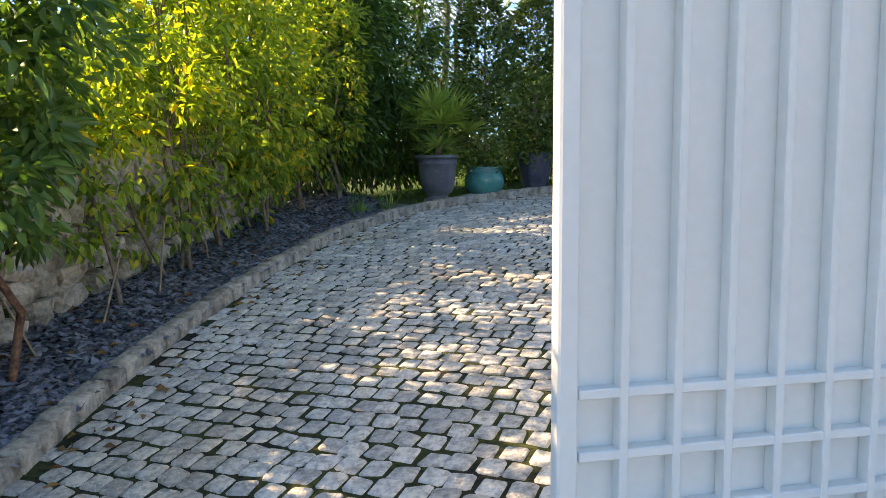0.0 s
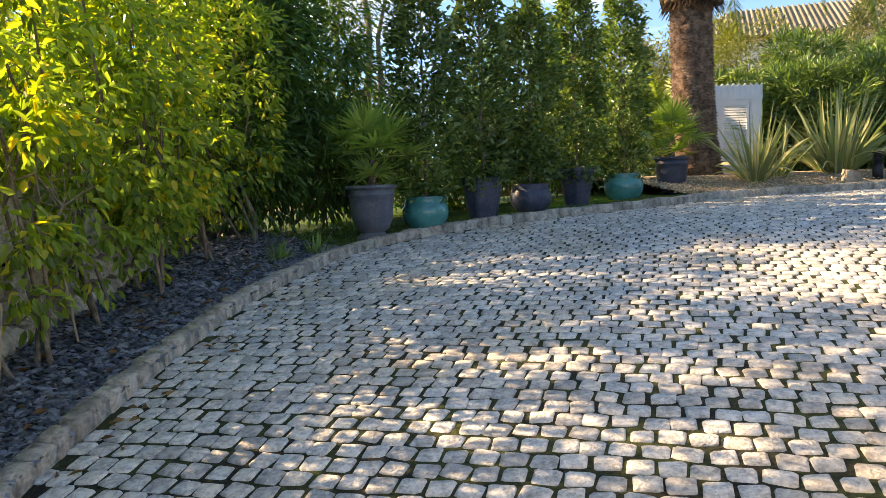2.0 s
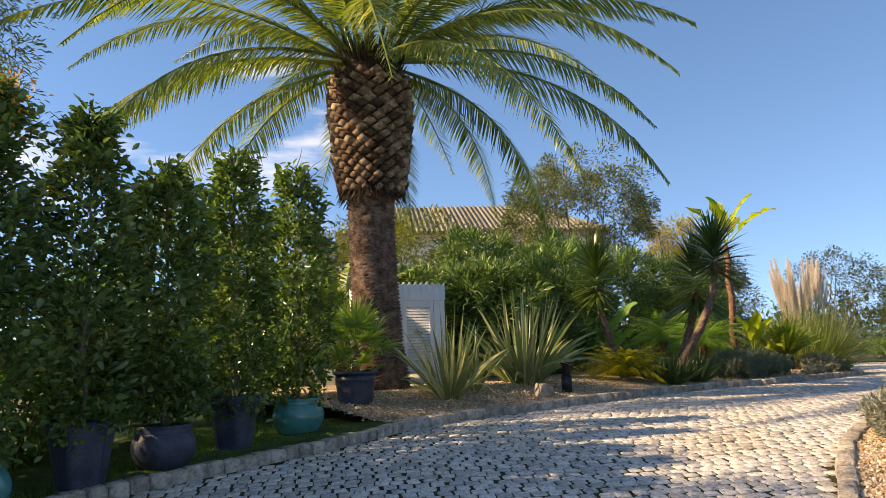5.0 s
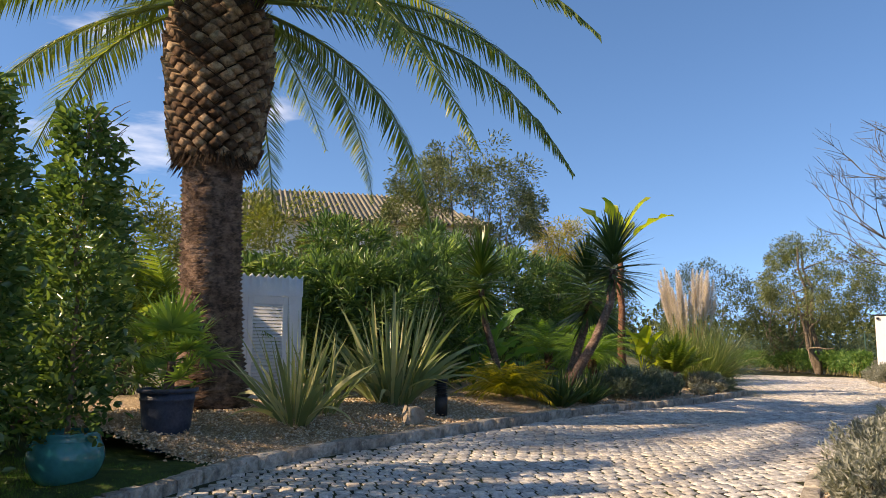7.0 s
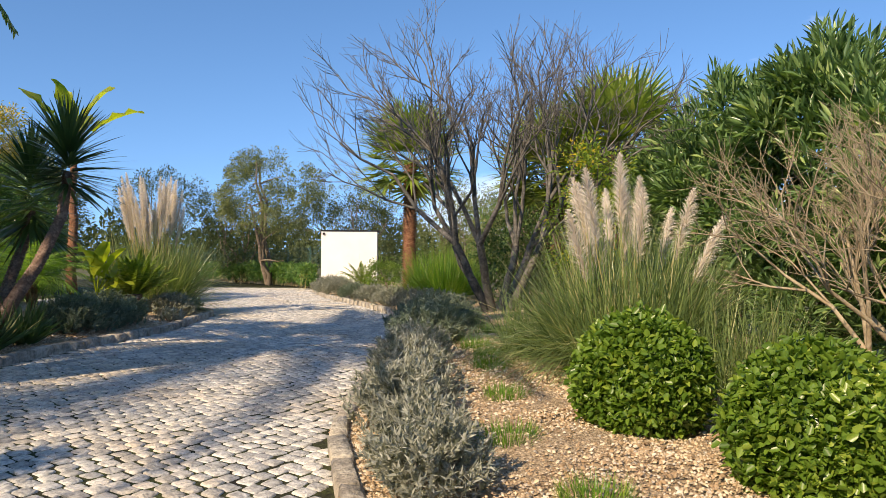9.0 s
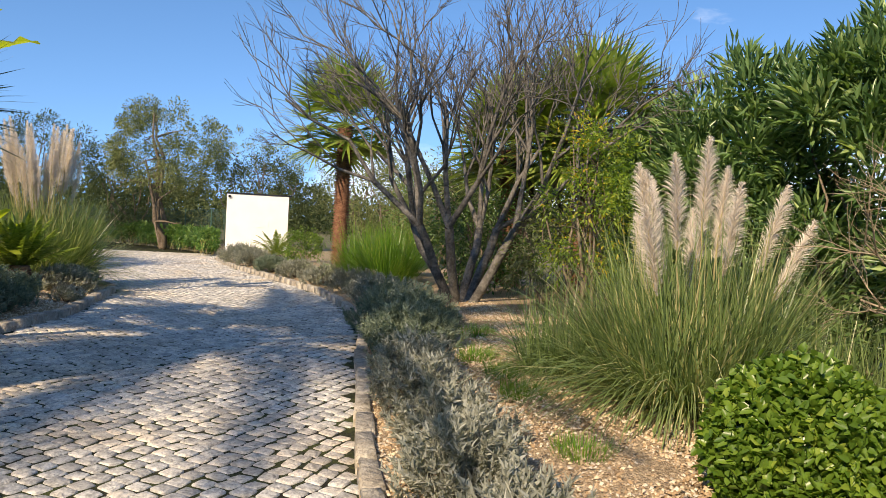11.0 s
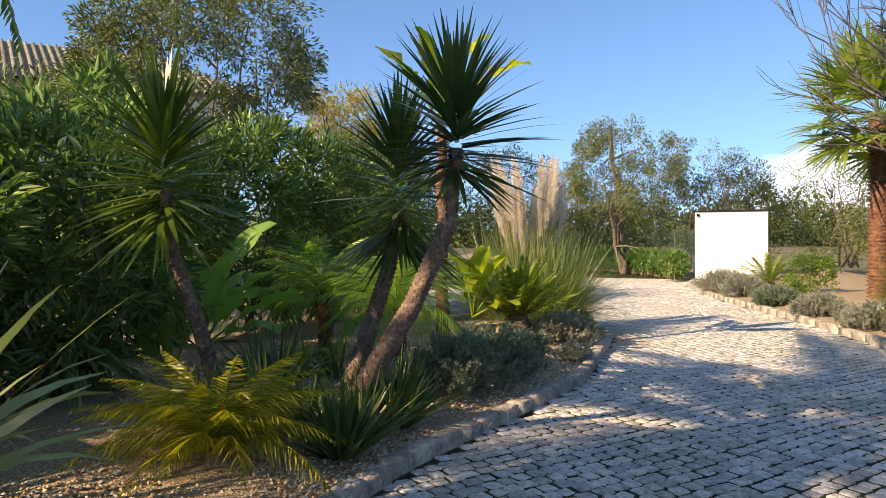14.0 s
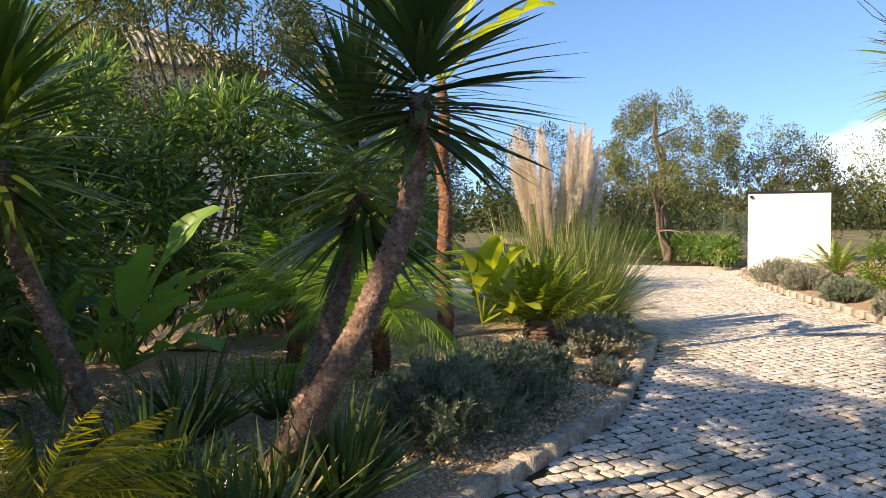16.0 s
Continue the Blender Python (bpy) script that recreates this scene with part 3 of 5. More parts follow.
def frond_ring(t, count, elevs, base, frond_args, mat, name="frond", variants=4, r0=0.1):
    """Feather leaves in a spiral round the top of a stem."""
    mats = [mesh_of(name, frond(**{**frond_args, "length": frond_args["length"] * rng.uniform(0.9, 1.08), "drop": frond_args["drop"] * rng.uniform(0.8, 1.2)}), mat) for _ in range(variants)]
    for i in range(count):
        ob = new(name, mats[i % variants])
        ob.parent = t
        az = i * 2.39996 + rng.uniform(-0.15, 0.15)
        el = elevs[0] + (elevs[1] - elevs[0]) * i / max(1, count - 1) + rng.uniform(-0.06, 0.06)
        ob.rotation_euler = Euler((rng.uniform(-0.25, 0.25), -el, az), "XYZ")
        ob.location = (base[0] + r0 * math.cos(az), base[1] + r0 * math.sin(az), base[2])


def fan(radius, n=26, stalk=0.5, mat_w=0.03, split=0.55):
    """One fan leaf along x: stalk and a wheel of pointed segments."""
    st = tube(bend((0, 0, 0), (stalk, 0, 0), 4, 0.02), 0.008, 4)
    a = np.linspace(-2.1, 2.1, n)
    d = np.c_[np.cos(a), np.sin(a), 0.25 + 0.1 * rng.normal(size=n)]
    p = np.tile([stalk, 0, 0], (n, 1)).astype(float)
    return join(st, ribbons(p, d, radius * (1 - 0.12 * np.abs(a) / 2), mat_w, 0.18, 4, 2.2))


def fan_ring(t, count, elevs, base, radius, stalk, mat, n=26, w=0.03, name="fan_leaf", variants=3):
    ms = [mesh_of(name, fan(radius * rng.uniform(0.9, 1.1), n, stalk * rng.uniform(0.85, 1.1), w), mat) for _ in range(variants)]
    for i in range(count):
        ob = new(name, ms[i % variants])
        ob.parent = t
        ob.rotation_euler = Euler((rng.uniform(-0.4, 0.4), -(elevs[0] + (elevs[1] - elevs[0]) * i / max(1, count - 1)), i * 2.39996), "XYZ")
        ob.location = base


def spiky_head(t, base, n, length, width, mat, name="leaf_head", low=-0.9, droop=0.12, point=2.4, r0=0.05, tall=0.0):
    """A ball of stiff sword leaves round a stem's tip."""
    z = rng.uniform(low, 1, n)
    a = np.arange(n) * 2.39996
    h = np.sqrt(1 - np.clip(z, -0.98, 0.98) ** 2)
    d = np.c_[np.cos(a) * h, np.sin(a) * h, z]
    p = np.asarray(base, float) + d * r0 + np.c_[np.zeros(n), np.zeros(n), (z - 1) * 0.12 + tall * np.clip((z - low) / (1 - low), 0, 1)]
    return part(name, ribbons(p, d, rng.uniform(0.8, 1.1, n) * length, width, droop, 3, point), mat, t)


def paddle(length, width, mat_seg=7):
    """A broad banana-like blade along x with a raised, arched midrib and a stalk."""
    s = np.linspace(0, 1, mat_seg + 1)
    st = length * 0.55
    v, f = [], []
    for i, q in enumerate(s):
        w = width * 0.5 * math.sin(math.pi * min(0.97, q * 0.93 + 0.05)) ** 0.6
        x, z = st + length * q, -0.28 * length * q ** 2
        for y, up in ((-w, 0.16 * w + 0.02 * rng.normal()), (-w * 0.5, 0.12 * w), (0, 0), (w * 0.5, 0.12 * w), (w, 0.16 * w + 0.02 * rng.normal())):
            v.append((x, y, z + up * 2.2))
    for i in range(mat_seg):
        for j in range(4):
            f.append((i * 5 + j, i * 5 + j + 1, (i + 1) * 5 + j + 1, (i + 1) * 5 + j))
    return join((np.array(v), np.array(f)), tube(bend((0, 0, 0), (st, 0, 0), 4), np.linspace(0.018, 0.01, 4), 4))


def paddles(t, base, specs, mat, name="leaf"):
    for az, el, length, width in specs:
        ob = part(name, paddle(length, width), mat, t, smooth=True, at=base)
        ob.rotation_euler = Euler((rng.uniform(-0.5, 0.5), -radians(el), radians(az)), "XYZ")


def ringed_trunk(points, radii, mat, t, ring=0.05, rough=0.012, sides=14, name="trunk"):
    """A trunk with scaly leaf-scar rings."""
    pts = np.asarray(points, float)
    u = np.r_[0, np.cumsum(np.linalg.norm(np.diff(pts, axis=0), axis=1))]
    n = int(u[-1] / ring) * 2
    s = np.linspace(0, u[-1], n)
    p = np.c_[[np.interp(s, u, pts[:, i]) for i in range(3)]].T
    r = np.interp(s, u, radii) + np.where(np.arange(n) % 2 == 0, rough, -rough)
    return part(name, tube(p, r, sides, 0.03), mat, t)


# ---- gate ----
G0, GDIR = np.array([0.258, 1.69]), unit(np.array([0.977, 0.211]))
gate = thing("gate", (G0[0], G0[1], float(lie(*G0))), "tall white painted metal gate leaf standing open", "gate", turn=math.atan2(GDIR[1], GDIR[0]))
GW, GH = 1.9, 2.5
part("sheet", box(0.02, 0.026, 0.07, GW - 0.02, 0.032, GH - 0.03, 0), "gate", gate)
part("stile", box(0, -0.012, 0.06, 0.05, 0.04, GH, 0.006), "gate", gate)
part("stile", box(GW - 0.05, -0.006, 0.06, GW, 0.018, GH), "gate", gate)
part("rail", box(0.052, -0.005, 0.06, GW - 0.052, 0.017, 0.11), "gate", gate)
part("rail", box(0.052, -0.005, GH - 0.05, GW - 0.052, 0.017, GH), "gate", gate)
for z in (0.25, 0.40, 0.548, 0.697):
    part("crossbar", box(0.052, -0.013, z, GW - 0.052, 0.0255, z + 0.024, 0.003), "gate", gate)
for i in range(12):
    s = 0.152 + 0.137 * i
    part("batten", box(s, -0.016, 0.112, s + 0.022, 0.0258, GH - 0.052, 0.003), "gate", gate)
gate_post = thing("gate_post", (2.17, 2.08, float(lie(2.17, 2.08)) - 0.05), "white rendered square gate post", "post")
part("shaft", box(-0.05, -0.12, 0, 0.25, 0.18, 2.75, 0.01), "render", gate_post)

# ---- dry stone wall ----
wall_path = catmull([(-3.05, -2.0), (-2.85, 1.0), (-2.6, 3.4), (-2.42, 4.8), (-2.2, 6.2), (-2.0, 7.4), (-1.95, 8.2)], 0.1)
wall_core = thing("wall_west", (0, 0, 0), "dry stone wall of rough beige boulders", "stone wall", kind="structure")
o = outward(wall_path, 1)
cv = []
for d, h in ((0.10, -0.2), (0.10, 0.55), (0.5, 0.6), (0.5, -0.2)):
    q = wall_path + o * d
    cv.append(np.c_[q, lie(q[:, 0], q[:, 1]) + 0.1 + h])
n = len(wall_path)
part("core", (np.concatenate(cv), np.array([(a * n + i, a * n + i + 1, (a + 1) * n + i + 1, (a + 1) * n + i) for a in range(3) for i in range(n - 1)])), "joint", wall_core)


def boulder(name="stone", n=2):
    bm = bmesh.new()
    bmesh.ops.create_cube(bm, size=1.0)
    bmesh.ops.subdivide_edges(bm, edges=bm.edges[:], cuts=1, use_grid_fill=True)
    for q in bm.verts:
        c = q.co
        c *= (0.5 / max(0.40, c.length)) ** 0.55
        q.co = c + Vector(rng.normal(size=3) * 0.05)
    me = bpy.data.meshes.new(name)
    bm.to_mesh(me)
    bm.free()
    return me


stones = []
for i in range(9):
    me = boulder()
    me.materials.append(M["drystone"])
    stones.append(me)
z = 0.0
course = 0
while z < 0.86:
    h = rng.uniform(0.15, 0.23)
    s = rng.uniform(0, 0.2)
    while s < (len(wall_path) - 1) * 0.1 - 0.2 - z * 1.6:
        w = rng.uniform(0.18, 0.46)
        i = min(n - 1, int((s + w / 2) / 0.1))
        q, oo = wall_path[i], o[i]
        st = new("stone", stones[rng.integers(0, 9)])
        st.parent = wall_core
        st.location = (q[0] + oo[0] * 0.12, q[1] + oo[1] * 0.12, float(lie(*q)) + 0.08 + z + h / 2 + rng.uniform(-0.03, 0.03))
        st.scale = (0.34, w * 1.04, h * rng.uniform(1.0, 1.25))
        st.rotation_euler = (rng.uniform(-0.15, 0.15), rng.uniform(-0.1, 0.1), math.atan2(oo[1], oo[0]) + rng.uniform(-0.15, 0.15))
        s += w
    z += h
    course += 1

# ---- hedge and shrubs over the wall ----
def bz(x, y):
    return bed(x, y)


def put_shrub(name, x, y, centre, radii, n, mat, label, category, **kw):
    return shrub(name, (x, y, bz(x, y)), centre, radii, n, mat, label, category, **kw)


put_shrub("shrub", -2.25, 3.75, (-0.15, -0.1, 1.75), (0.75, 0.75, 1.25), 6200, "l_mid", "leafy dark green shrub growing before the stone wall", "shrub", lsize=(0.112, 0.044), fine=True, clumps=150, clump_r=0.15, stems=4, bark="redbark", spread=0.12, droop=0.25, twigs=3)
put_shrub("shrub", -2.5, 2.5, (-0.3, 0, 1.9), (0.75, 0.9, 1.4), 6000, "l_mid", "leafy dark green shrub growing before the stone wall", "shrub", lsize=(0.112, 0.044), fine=True, clumps=140, clump_r=0.16, stems=4, bark="redbark", spread=0.12, droop=0.25)
for x, y, dx, n, s in ((-2.3, 4.9, -0.2, 6500, 1.0), (-2.05, 5.7, -0.15, 7000, 1.05), (-1.95, 6.5, -0.1, 7500, 1.05), (-1.75, 7.3, -0.1, 8000, 0.98), (-1.6, 8.2, -0.2, 7000, 0.9), (-2.3, 7.6, -0.1, 5000, 0.75), (-1.35, 9.0, -0.15, 7000, 0.9)):
    put_shrub("shrub", x, y, (dx, 0, 1.72 * s), (0.6, 0.68, 1.62 * s), int(n * 0.55), "l_yellow", "tall shrub with drooping yellow-green leaves before the wall", "shrub", lsize=(0.085, 0.037), fine=True, clumps=200, clump_r=0.12, stems=4, spread=0.2, droop=0.4, twigs=8, group="yellow-green shrubs", stem_r=0.018)
for x, y, n in ((-3.6, 3.0, 7000), (-3.4, 5.0, 9000), (-3.2, 6.8, 9000), (-2.9, 8.6, 10000)):
    put_shrub("hedge_shrub", x, y, (0, 0, 0.95), (0.8, 1.2, 0.85), n // 2, "l_deep", "tall deep green hedge shrub behind the stone wall", "hedge", lsize=(0.12, 0.04), clumps=90, clump_r=0.36, stems=4, group="tall hedge", droop=0.4)
for x, y, h, n in ((-1.35, 10.0, 1.5, 7000), (-0.75, 10.3, 0.75, 4500), (-1.75, 9.5, 0.8, 4500), (-1.7, 10.6, 1.9, 10000), (-0.85, 11.2, 1.95, 11000), (0.75, 11.6, 0.8, 5000), (1.9, 12.3, 0.7, 4500), (3.2, 13.2, 0.65, 4500)):
    put_shrub("hedge_shrub", x, y, (0, 0, h), (0.9, 0.8, h), n, "l_deep", "tall deep green hedge shrub behind the potted trees", "hedge", lsize=(0.12, 0.035), clumps=90, clump_r=0.34, stems=4, group="tall hedge", droop=0.5)
for x, y, h in ((-4.2, 11.5, 3.4), (0.0, 14.6, 3.6)):
    put_shrub("tall_tree", x, y, (0, 0, h), (1.0, 1.0, h), 15000, "l_olive", "tall grey-green tree behind the hedge", "tree", lsize=(0.11, 0.02), clumps=140, clump_r=0.42, stems=3, stem_r=0.08, group="tall trees behind the hedge", droop=0.1)

# tree stakes and stems in the slate bed
for x, y, h, lean in ((-2.1, 4.55, 0.45, 0.12), (-1.98, 5.2, 0.5, 0.05), (-1.9, 6.1, 0.5, -0.06), (-2.2, 4.05, 0.35, -0.15)):
    t = thing("plant_stake", (x, y, bz(x, y)), "thin pale cane stake in the slate bed", "stake", "canes")
    part("cane", tube(bend((0, 0, -0.05), (lean, lean * 0.5, h), 4), 0.007, 6), "straw_bark", t)
for x, y in ((-0.95, 8.35), (-0.62, 8.62)):
    blade_clump("agapanthus", (x, y, bz(x, y)), 46, (0.18, 0.32), (0.014, 0.022), "l_mid", "low clump of green strap leaves on slate", "plant", 0.06, (0.15, 1.3), group="strap-leaf clumps")

# ---- pots and potted trees ----
def tall(profile, sides):
    return lathe([(r, z * 1.17) for r, z in profile], sides)


def urn(name, x, y, s, mat, label):
    t = thing(name, (x, y, bz(x, y) - 0.03), label, "plant pot", "pots on the lawn")
    part("foot", tall([(0.001, 0), (0.185 * s, 0), (0.185 * s, 0.035), (0.15 * s, 0.05), (0.135 * s, 0.075)], 36), mat, t, smooth=True)
    part("bowl", tall([(0.13 * s, 0.072), (0.19 * s, 0.11), (0.228 * s, 0.2), (0.245 * s, 0.33), (0.255 * s, 0.395), (0.262 * s, 0.40), (0.262 * s, 0.415), (0.255 * s, 0.42), (0.262 * s, 0.455), (0.24 * s, 0.46), (0.235 * s, 0.43)], 40), mat, t, smooth=True)
    part("rim", tall([(0.262 * s, 0.456), (0.288 * s, 0.46), (0.292 * s, 0.475), (0.288 * s, 0.49), (0.245 * s, 0.49), (0.238 * s, 0.455)], 40), mat, t, smooth=True)
    part("soil", tall([(0.001, 0.45), (0.24 * s, 0.44)], 24), "potsoil", t)
    return t


def globe(name, x, y, mat, label, r=0.25, h=0.38):
    t = thing(name, (x, y, bz(x, y) - 0.03), label, "plant pot", "pots on the lawn")
    prof = [(0.001, 0), (0.13, 0), (0.15, 0.015)] + [(r * (0.62 + 0.38 * math.sin(math.pi * (0.06 + 0.72 * q))), 0.02 + (h - 0.08) * q) for q in np.linspace(0.05, 1, 12)]
    part("body", lathe(prof, 40), mat, t, smooth=True)
    top = prof[-1][0]
    part("neck", lathe([(top, h - 0.062), (top + 0.004, h - 0.05), (top - 0.004, h - 0.04), (top + 0.002, h - 0.028), (top - 0.002, h - 0.018), (top + 0.012, h), (top - 0.02, h), (top - 0.025, h - 0.05)], 40), mat, t, smooth=True)
    part("soil", lathe([(0.001, h - 0.035), (top - 0.02, h - 0.045)], 24), "potsoil", t)
    return t


def lobed(name, x, y, mat, label, turn=0.0):
    t = thing(name, (x, y, bz(x, y) - 0.03), label, "plant pot", "pots on the lawn", turn=turn)
    part("base", lathe([(0.001, 0), (0.165, 0), (0.165, 0.02), (0.15, 0.032)], 36), mat, t, smooth=True)
    part("body", lathe([(0.145, 0.03), (0.165, 0.13), (0.19, 0.28), (0.215, 0.43), (0.23, 0.50), (0.215, 0.50), (0.20, 0.46)], 48, 6, 0.07), mat, t, smooth=True)
    part("soil", lathe([(0.001, 0.47), (0.2, 0.465)], 24), "potsoil", t)
    return t


urn("urn_pot", -0.06, 9.28, 0.92, "bluegrey", "blue-grey footed urn pot holding a fan palm")
globe("globe_pot", 0.53, 9.66, "teal", "glossy turquoise round glazed pot on the lawn", 0.255, 0.37)
lobed("lobed_pot", 1.22, 9.97, "navy", "dark blue lobed tall pot on the lawn")
globe("globe_pot", 1.86, 10.32, "navy", "dark blue round glazed pot on the lawn", 0.25, 0.36)
lobed("lobed_pot", 2.56, 10.78, "navy", "dark blue lobed tall pot on the lawn", 0.4)
globe("globe_pot", 3.35, 11.25, "teal", "glossy turquoise round glazed pot on the lawn", 0.26, 0.38)
urn("urn_pot", 4.45, 12.24, 0.93, "navy", "dark blue-grey footed urn pot beside the palm")


def column_tree(x, y, h, w, n, label, odd=None):
    t = thing("column_tree", (x, y, bz(x, y) + 0.36), label, "tree", "potted column trees")
    z = rng.uniform(0, 1, n) ** 0.9
    env = w * (0.72 + 0.38 * np.sin(np.pi * np.clip(z * 0.95 + 0.12, 0, 1))) * np.where(z > 0.86, 1 - 0.55 * (z - 0.86) / 0.14, 1)
    a = rng.uniform(0, 2 * math.pi, n)
    lump = 0.9 + 0.18 * np.sin(a * 3 + z * 13 + x * 7) + 0.16 * np.sin(a * 2 - z * 23 + x * 5) + 0.10 * np.sin(z * 47 + a * 4)
    r = env * lump * rng.uniform(0.15, 1, n) ** 0.5
    p = np.c_[np.cos(a) * r, np.sin(a) * r, -0.02 + z * h + rng.normal(size=n) * 0.03]
    sprig = rng.integers(0, n, 420)
    p = p[sprig][rng.integers(0, 420, n)] + rng.normal(size=(n, 3)) * [0.045, 0.045, 0.06]
    a = np.arctan2(p[:, 1], p[:, 0])
    d = np.c_[np.cos(a), np.sin(a), rng.uniform(-0.2, 1.0, n)] + rng.normal(size=(n, 3)) * 0.5
    part("crown", leaves(p, d, 0.078, 0.042, fine=True), "l_dark", t)
    if odd:
        k = 420
        zz = h * rng.uniform(0.82, 1.03, k)
        part("new_foliage", leaves(np.c_[rng.normal(size=(k, 2)) * w * 0.4, zz], rng.normal(size=(k, 3)) + [0, 0, 0.6], 0.06, 0.025), odd, t)
    geo = [tube(bend((0, 0, -0.03), (0.02, 0.01, h * 0.97), 8, 0, 0.015), np.linspace(0.02, 0.004, 8), 6)]
    for _ in range(26):
        zz, aa = rng.uniform(0.1, 0.98) * h, rng.uniform(0, 6.28)
        geo.append(tube(bend((0, 0, zz), (math.cos(aa) * w * 0.9, math.sin(aa) * w * 0.9, zz + 0.25), 4, 0, 0.01), np.linspace(0.006, 0.002, 4), 4))
    part("trunk", join(*geo), "bark", t)


column_tree(0.53, 9.66, 2.5, 0.36, 4600, "dark green column tree with red young tips in a turquoise pot", "l_red")
column_tree(1.22, 9.97, 2.4, 0.31, 4200, "dark green column tree in a dark blue pot")
column_tree(1.86, 10.32, 2.05, 0.38, 4300, "dark green column tree in a round blue pot")
column_tree(2.56, 10.78, 2.3, 0.34, 4200, "dark green column tree in a dark lobed pot")
column_tree(3.35, 11.25, 2.35, 0.33, 3900, "slender dark green column tree in a turquoise pot")

for x, y, h, lab in ((-0.06, 9.28, 0.55, "small fan palm with bright green leaves in an urn"), (4.45, 12.24, 0.53, "small fan palm with a short trunk in an urn")):
    t = thing("fan_palm", (x, y, bz(x, y) + h - 0.05), lab, "palm", "potted fan palms")
    part("trunk", tube(bend((0, 0, -0.05), (0.03, 0.02, 0.30), 5), np.linspace(0.05, 0.035, 5), 8, 0.1), "palmbark", t)
    fan_ring(t, 11, (0.1, 1.4), (0.03, 0.02, 0.30), 0.35, 0.32, "l_fanpot", 22, 0.042)
    fan_ring(t, 7, (0.2, 1.0), (-0.02, 0.02, 0.02), 0.27, 0.28, "l_fanpot", 18, 0.036)

# lawn blades
n = 26000
i = rng.integers(i_lawn + 2, i_grav - 1, n)
d = rng.uniform(0.05, 2.3, n)
q = left_line[i] + outward(left_line, 1)[i] * d[:, None] + rng.normal(size=(n, 2)) * 0.06
ok = ~inside(q[:, 0], q[:, 1])
q, d = q[ok], d[ok]
p = np.c_[q, lie(q[:, 0], q[:, 1]) + mound(d, LAWN_RISE) - 0.012]
lawn_grass = tagged(part("grass", ribbons(p, np.c_[rng.normal(size=(len(p), 2)) * 0.5, np.ones(len(p))], rng.uniform(0.03, 0.06, len(p)), 0.006, 0.2, 1), "l_lawn"), "short green lawn grass around the pots", "grass", kind="stuff")

# ---- date palm ----
PX, PY = 5.35, 13.46
pz = bz(PX, PY)
palm = thing("date_palm", (PX, PY, pz - 0.1), "large date palm with ringed trunk and pineapple-like boots", "palm")
ringed_trunk([(0.06, 0.0, 0), (0.05, 0, 0.25), (0.03, 0, 0.7), (0.0, 0, 1.6), (-0.02, 0, 2.4), (-0.03, 0, 3.0)], [0.46, 0.41, 0.36, 0.335, 0.325, 0.33], "palmbark", palm, 0.05, 0.017, 26)
BOOT_Z, BOOT_R = [2.80, 2.95, 3.4, 4.1, 4.55, 4.75, 5.1], [0.40, 0.47, 0.53, 0.60, 0.56, 0.45, 0.25]


def core_r(z):
    return np.interp(z, BOOT_Z, BOOT_R)


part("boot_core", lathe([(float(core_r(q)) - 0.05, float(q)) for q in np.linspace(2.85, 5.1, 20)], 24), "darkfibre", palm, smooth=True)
bm_v, bm_f = [], []
for r_i in range(21):
    zc = 2.90 + r_i * 0.083
    for j in range(17):
        a = (j + 0.5 * (r_i % 2)) * 2 * math.pi / 17 + rng.normal() * 0.02
        rr = float(core_r(zc))
        w, hgt, out = 2 * math.pi * rr / 17 * rng.uniform(0.43, 0.49), rng.uniform(0.060, 0.074), 0.045 + rng.uniform(-0.012, 0.022)
        ca, sa = math.cos(a), math.sin(a)
        sag = rng.normal() * 0.008
        for (dx, dz, do) in ((-w, 0, -0.05), (0, -hgt, -0.05), (w, 0, -0.05), (0, hgt, -0.05), (-w * 0.84, sag, out * 0.7), (0, -hgt * 0.8, out * 0.55), (w * 0.84, -sag, out * 0.7), (0, hgt * 0.8, out * 1.15)):
            bm_v.append(((rr + do) * ca - dx * sa, (rr + do) * sa + dx * ca, zc + dz))
        b = len(bm_v) - 8
        bm_f += [(b + 4, b + 5, b + 6, b + 7), (b, b + 1, b + 5, b + 4), (b + 1, b + 2, b + 6, b + 5), (b + 2, b + 3, b + 7, b + 6), (b + 3, b, b + 4, b + 7)]
bm_v, bm_f = np.array(bm_v), np.array(bm_f)
facing = [i for i in range(len(bm_v) // 8) if bm_v[i * 8][1] < 0.25][:290]
for i in facing:
    part("boot", (bm_v[i * 8:i * 8 + 8], bm_f[i * 5:i * 5 + 5] - i * 8), "bootpart", palm)
rest = [i for i in range(len(bm_v) // 8) if i not in set(facing)]
tagged(part("boot_cover", (np.concatenate([bm_v[i * 8:i * 8 + 8] for i in rest]), np.concatenate([bm_f[i * 5:i * 5 + 5] - i * 8 + k * 8 for k, i in enumerate(rest)])), "boot", palm, "cut brown leaf bases in spiral rows"), kind="stuff")
skirt_a, skirt_z = rng.uniform(0, 6.283, 420), rng.uniform(2.80, 2.98, 420)
skirt_d = np.c_[np.cos(skirt_a), np.sin(skirt_a), np.full(420, -1.2)]
part("fibre_skirt", ribbons(np.c_[np.cos(skirt_a) * 0.44, np.sin(skirt_a) * 0.44, skirt_z], skirt_d, rng.uniform(0.06, 0.16, 420), 0.03, 0.2, 2), "darkfibre", palm, "dark ragged fibre under the boots")
stub_a, stub_z = rng.uniform(0, 6.283, 260), rng.uniform(4.55, 5.0, 260)
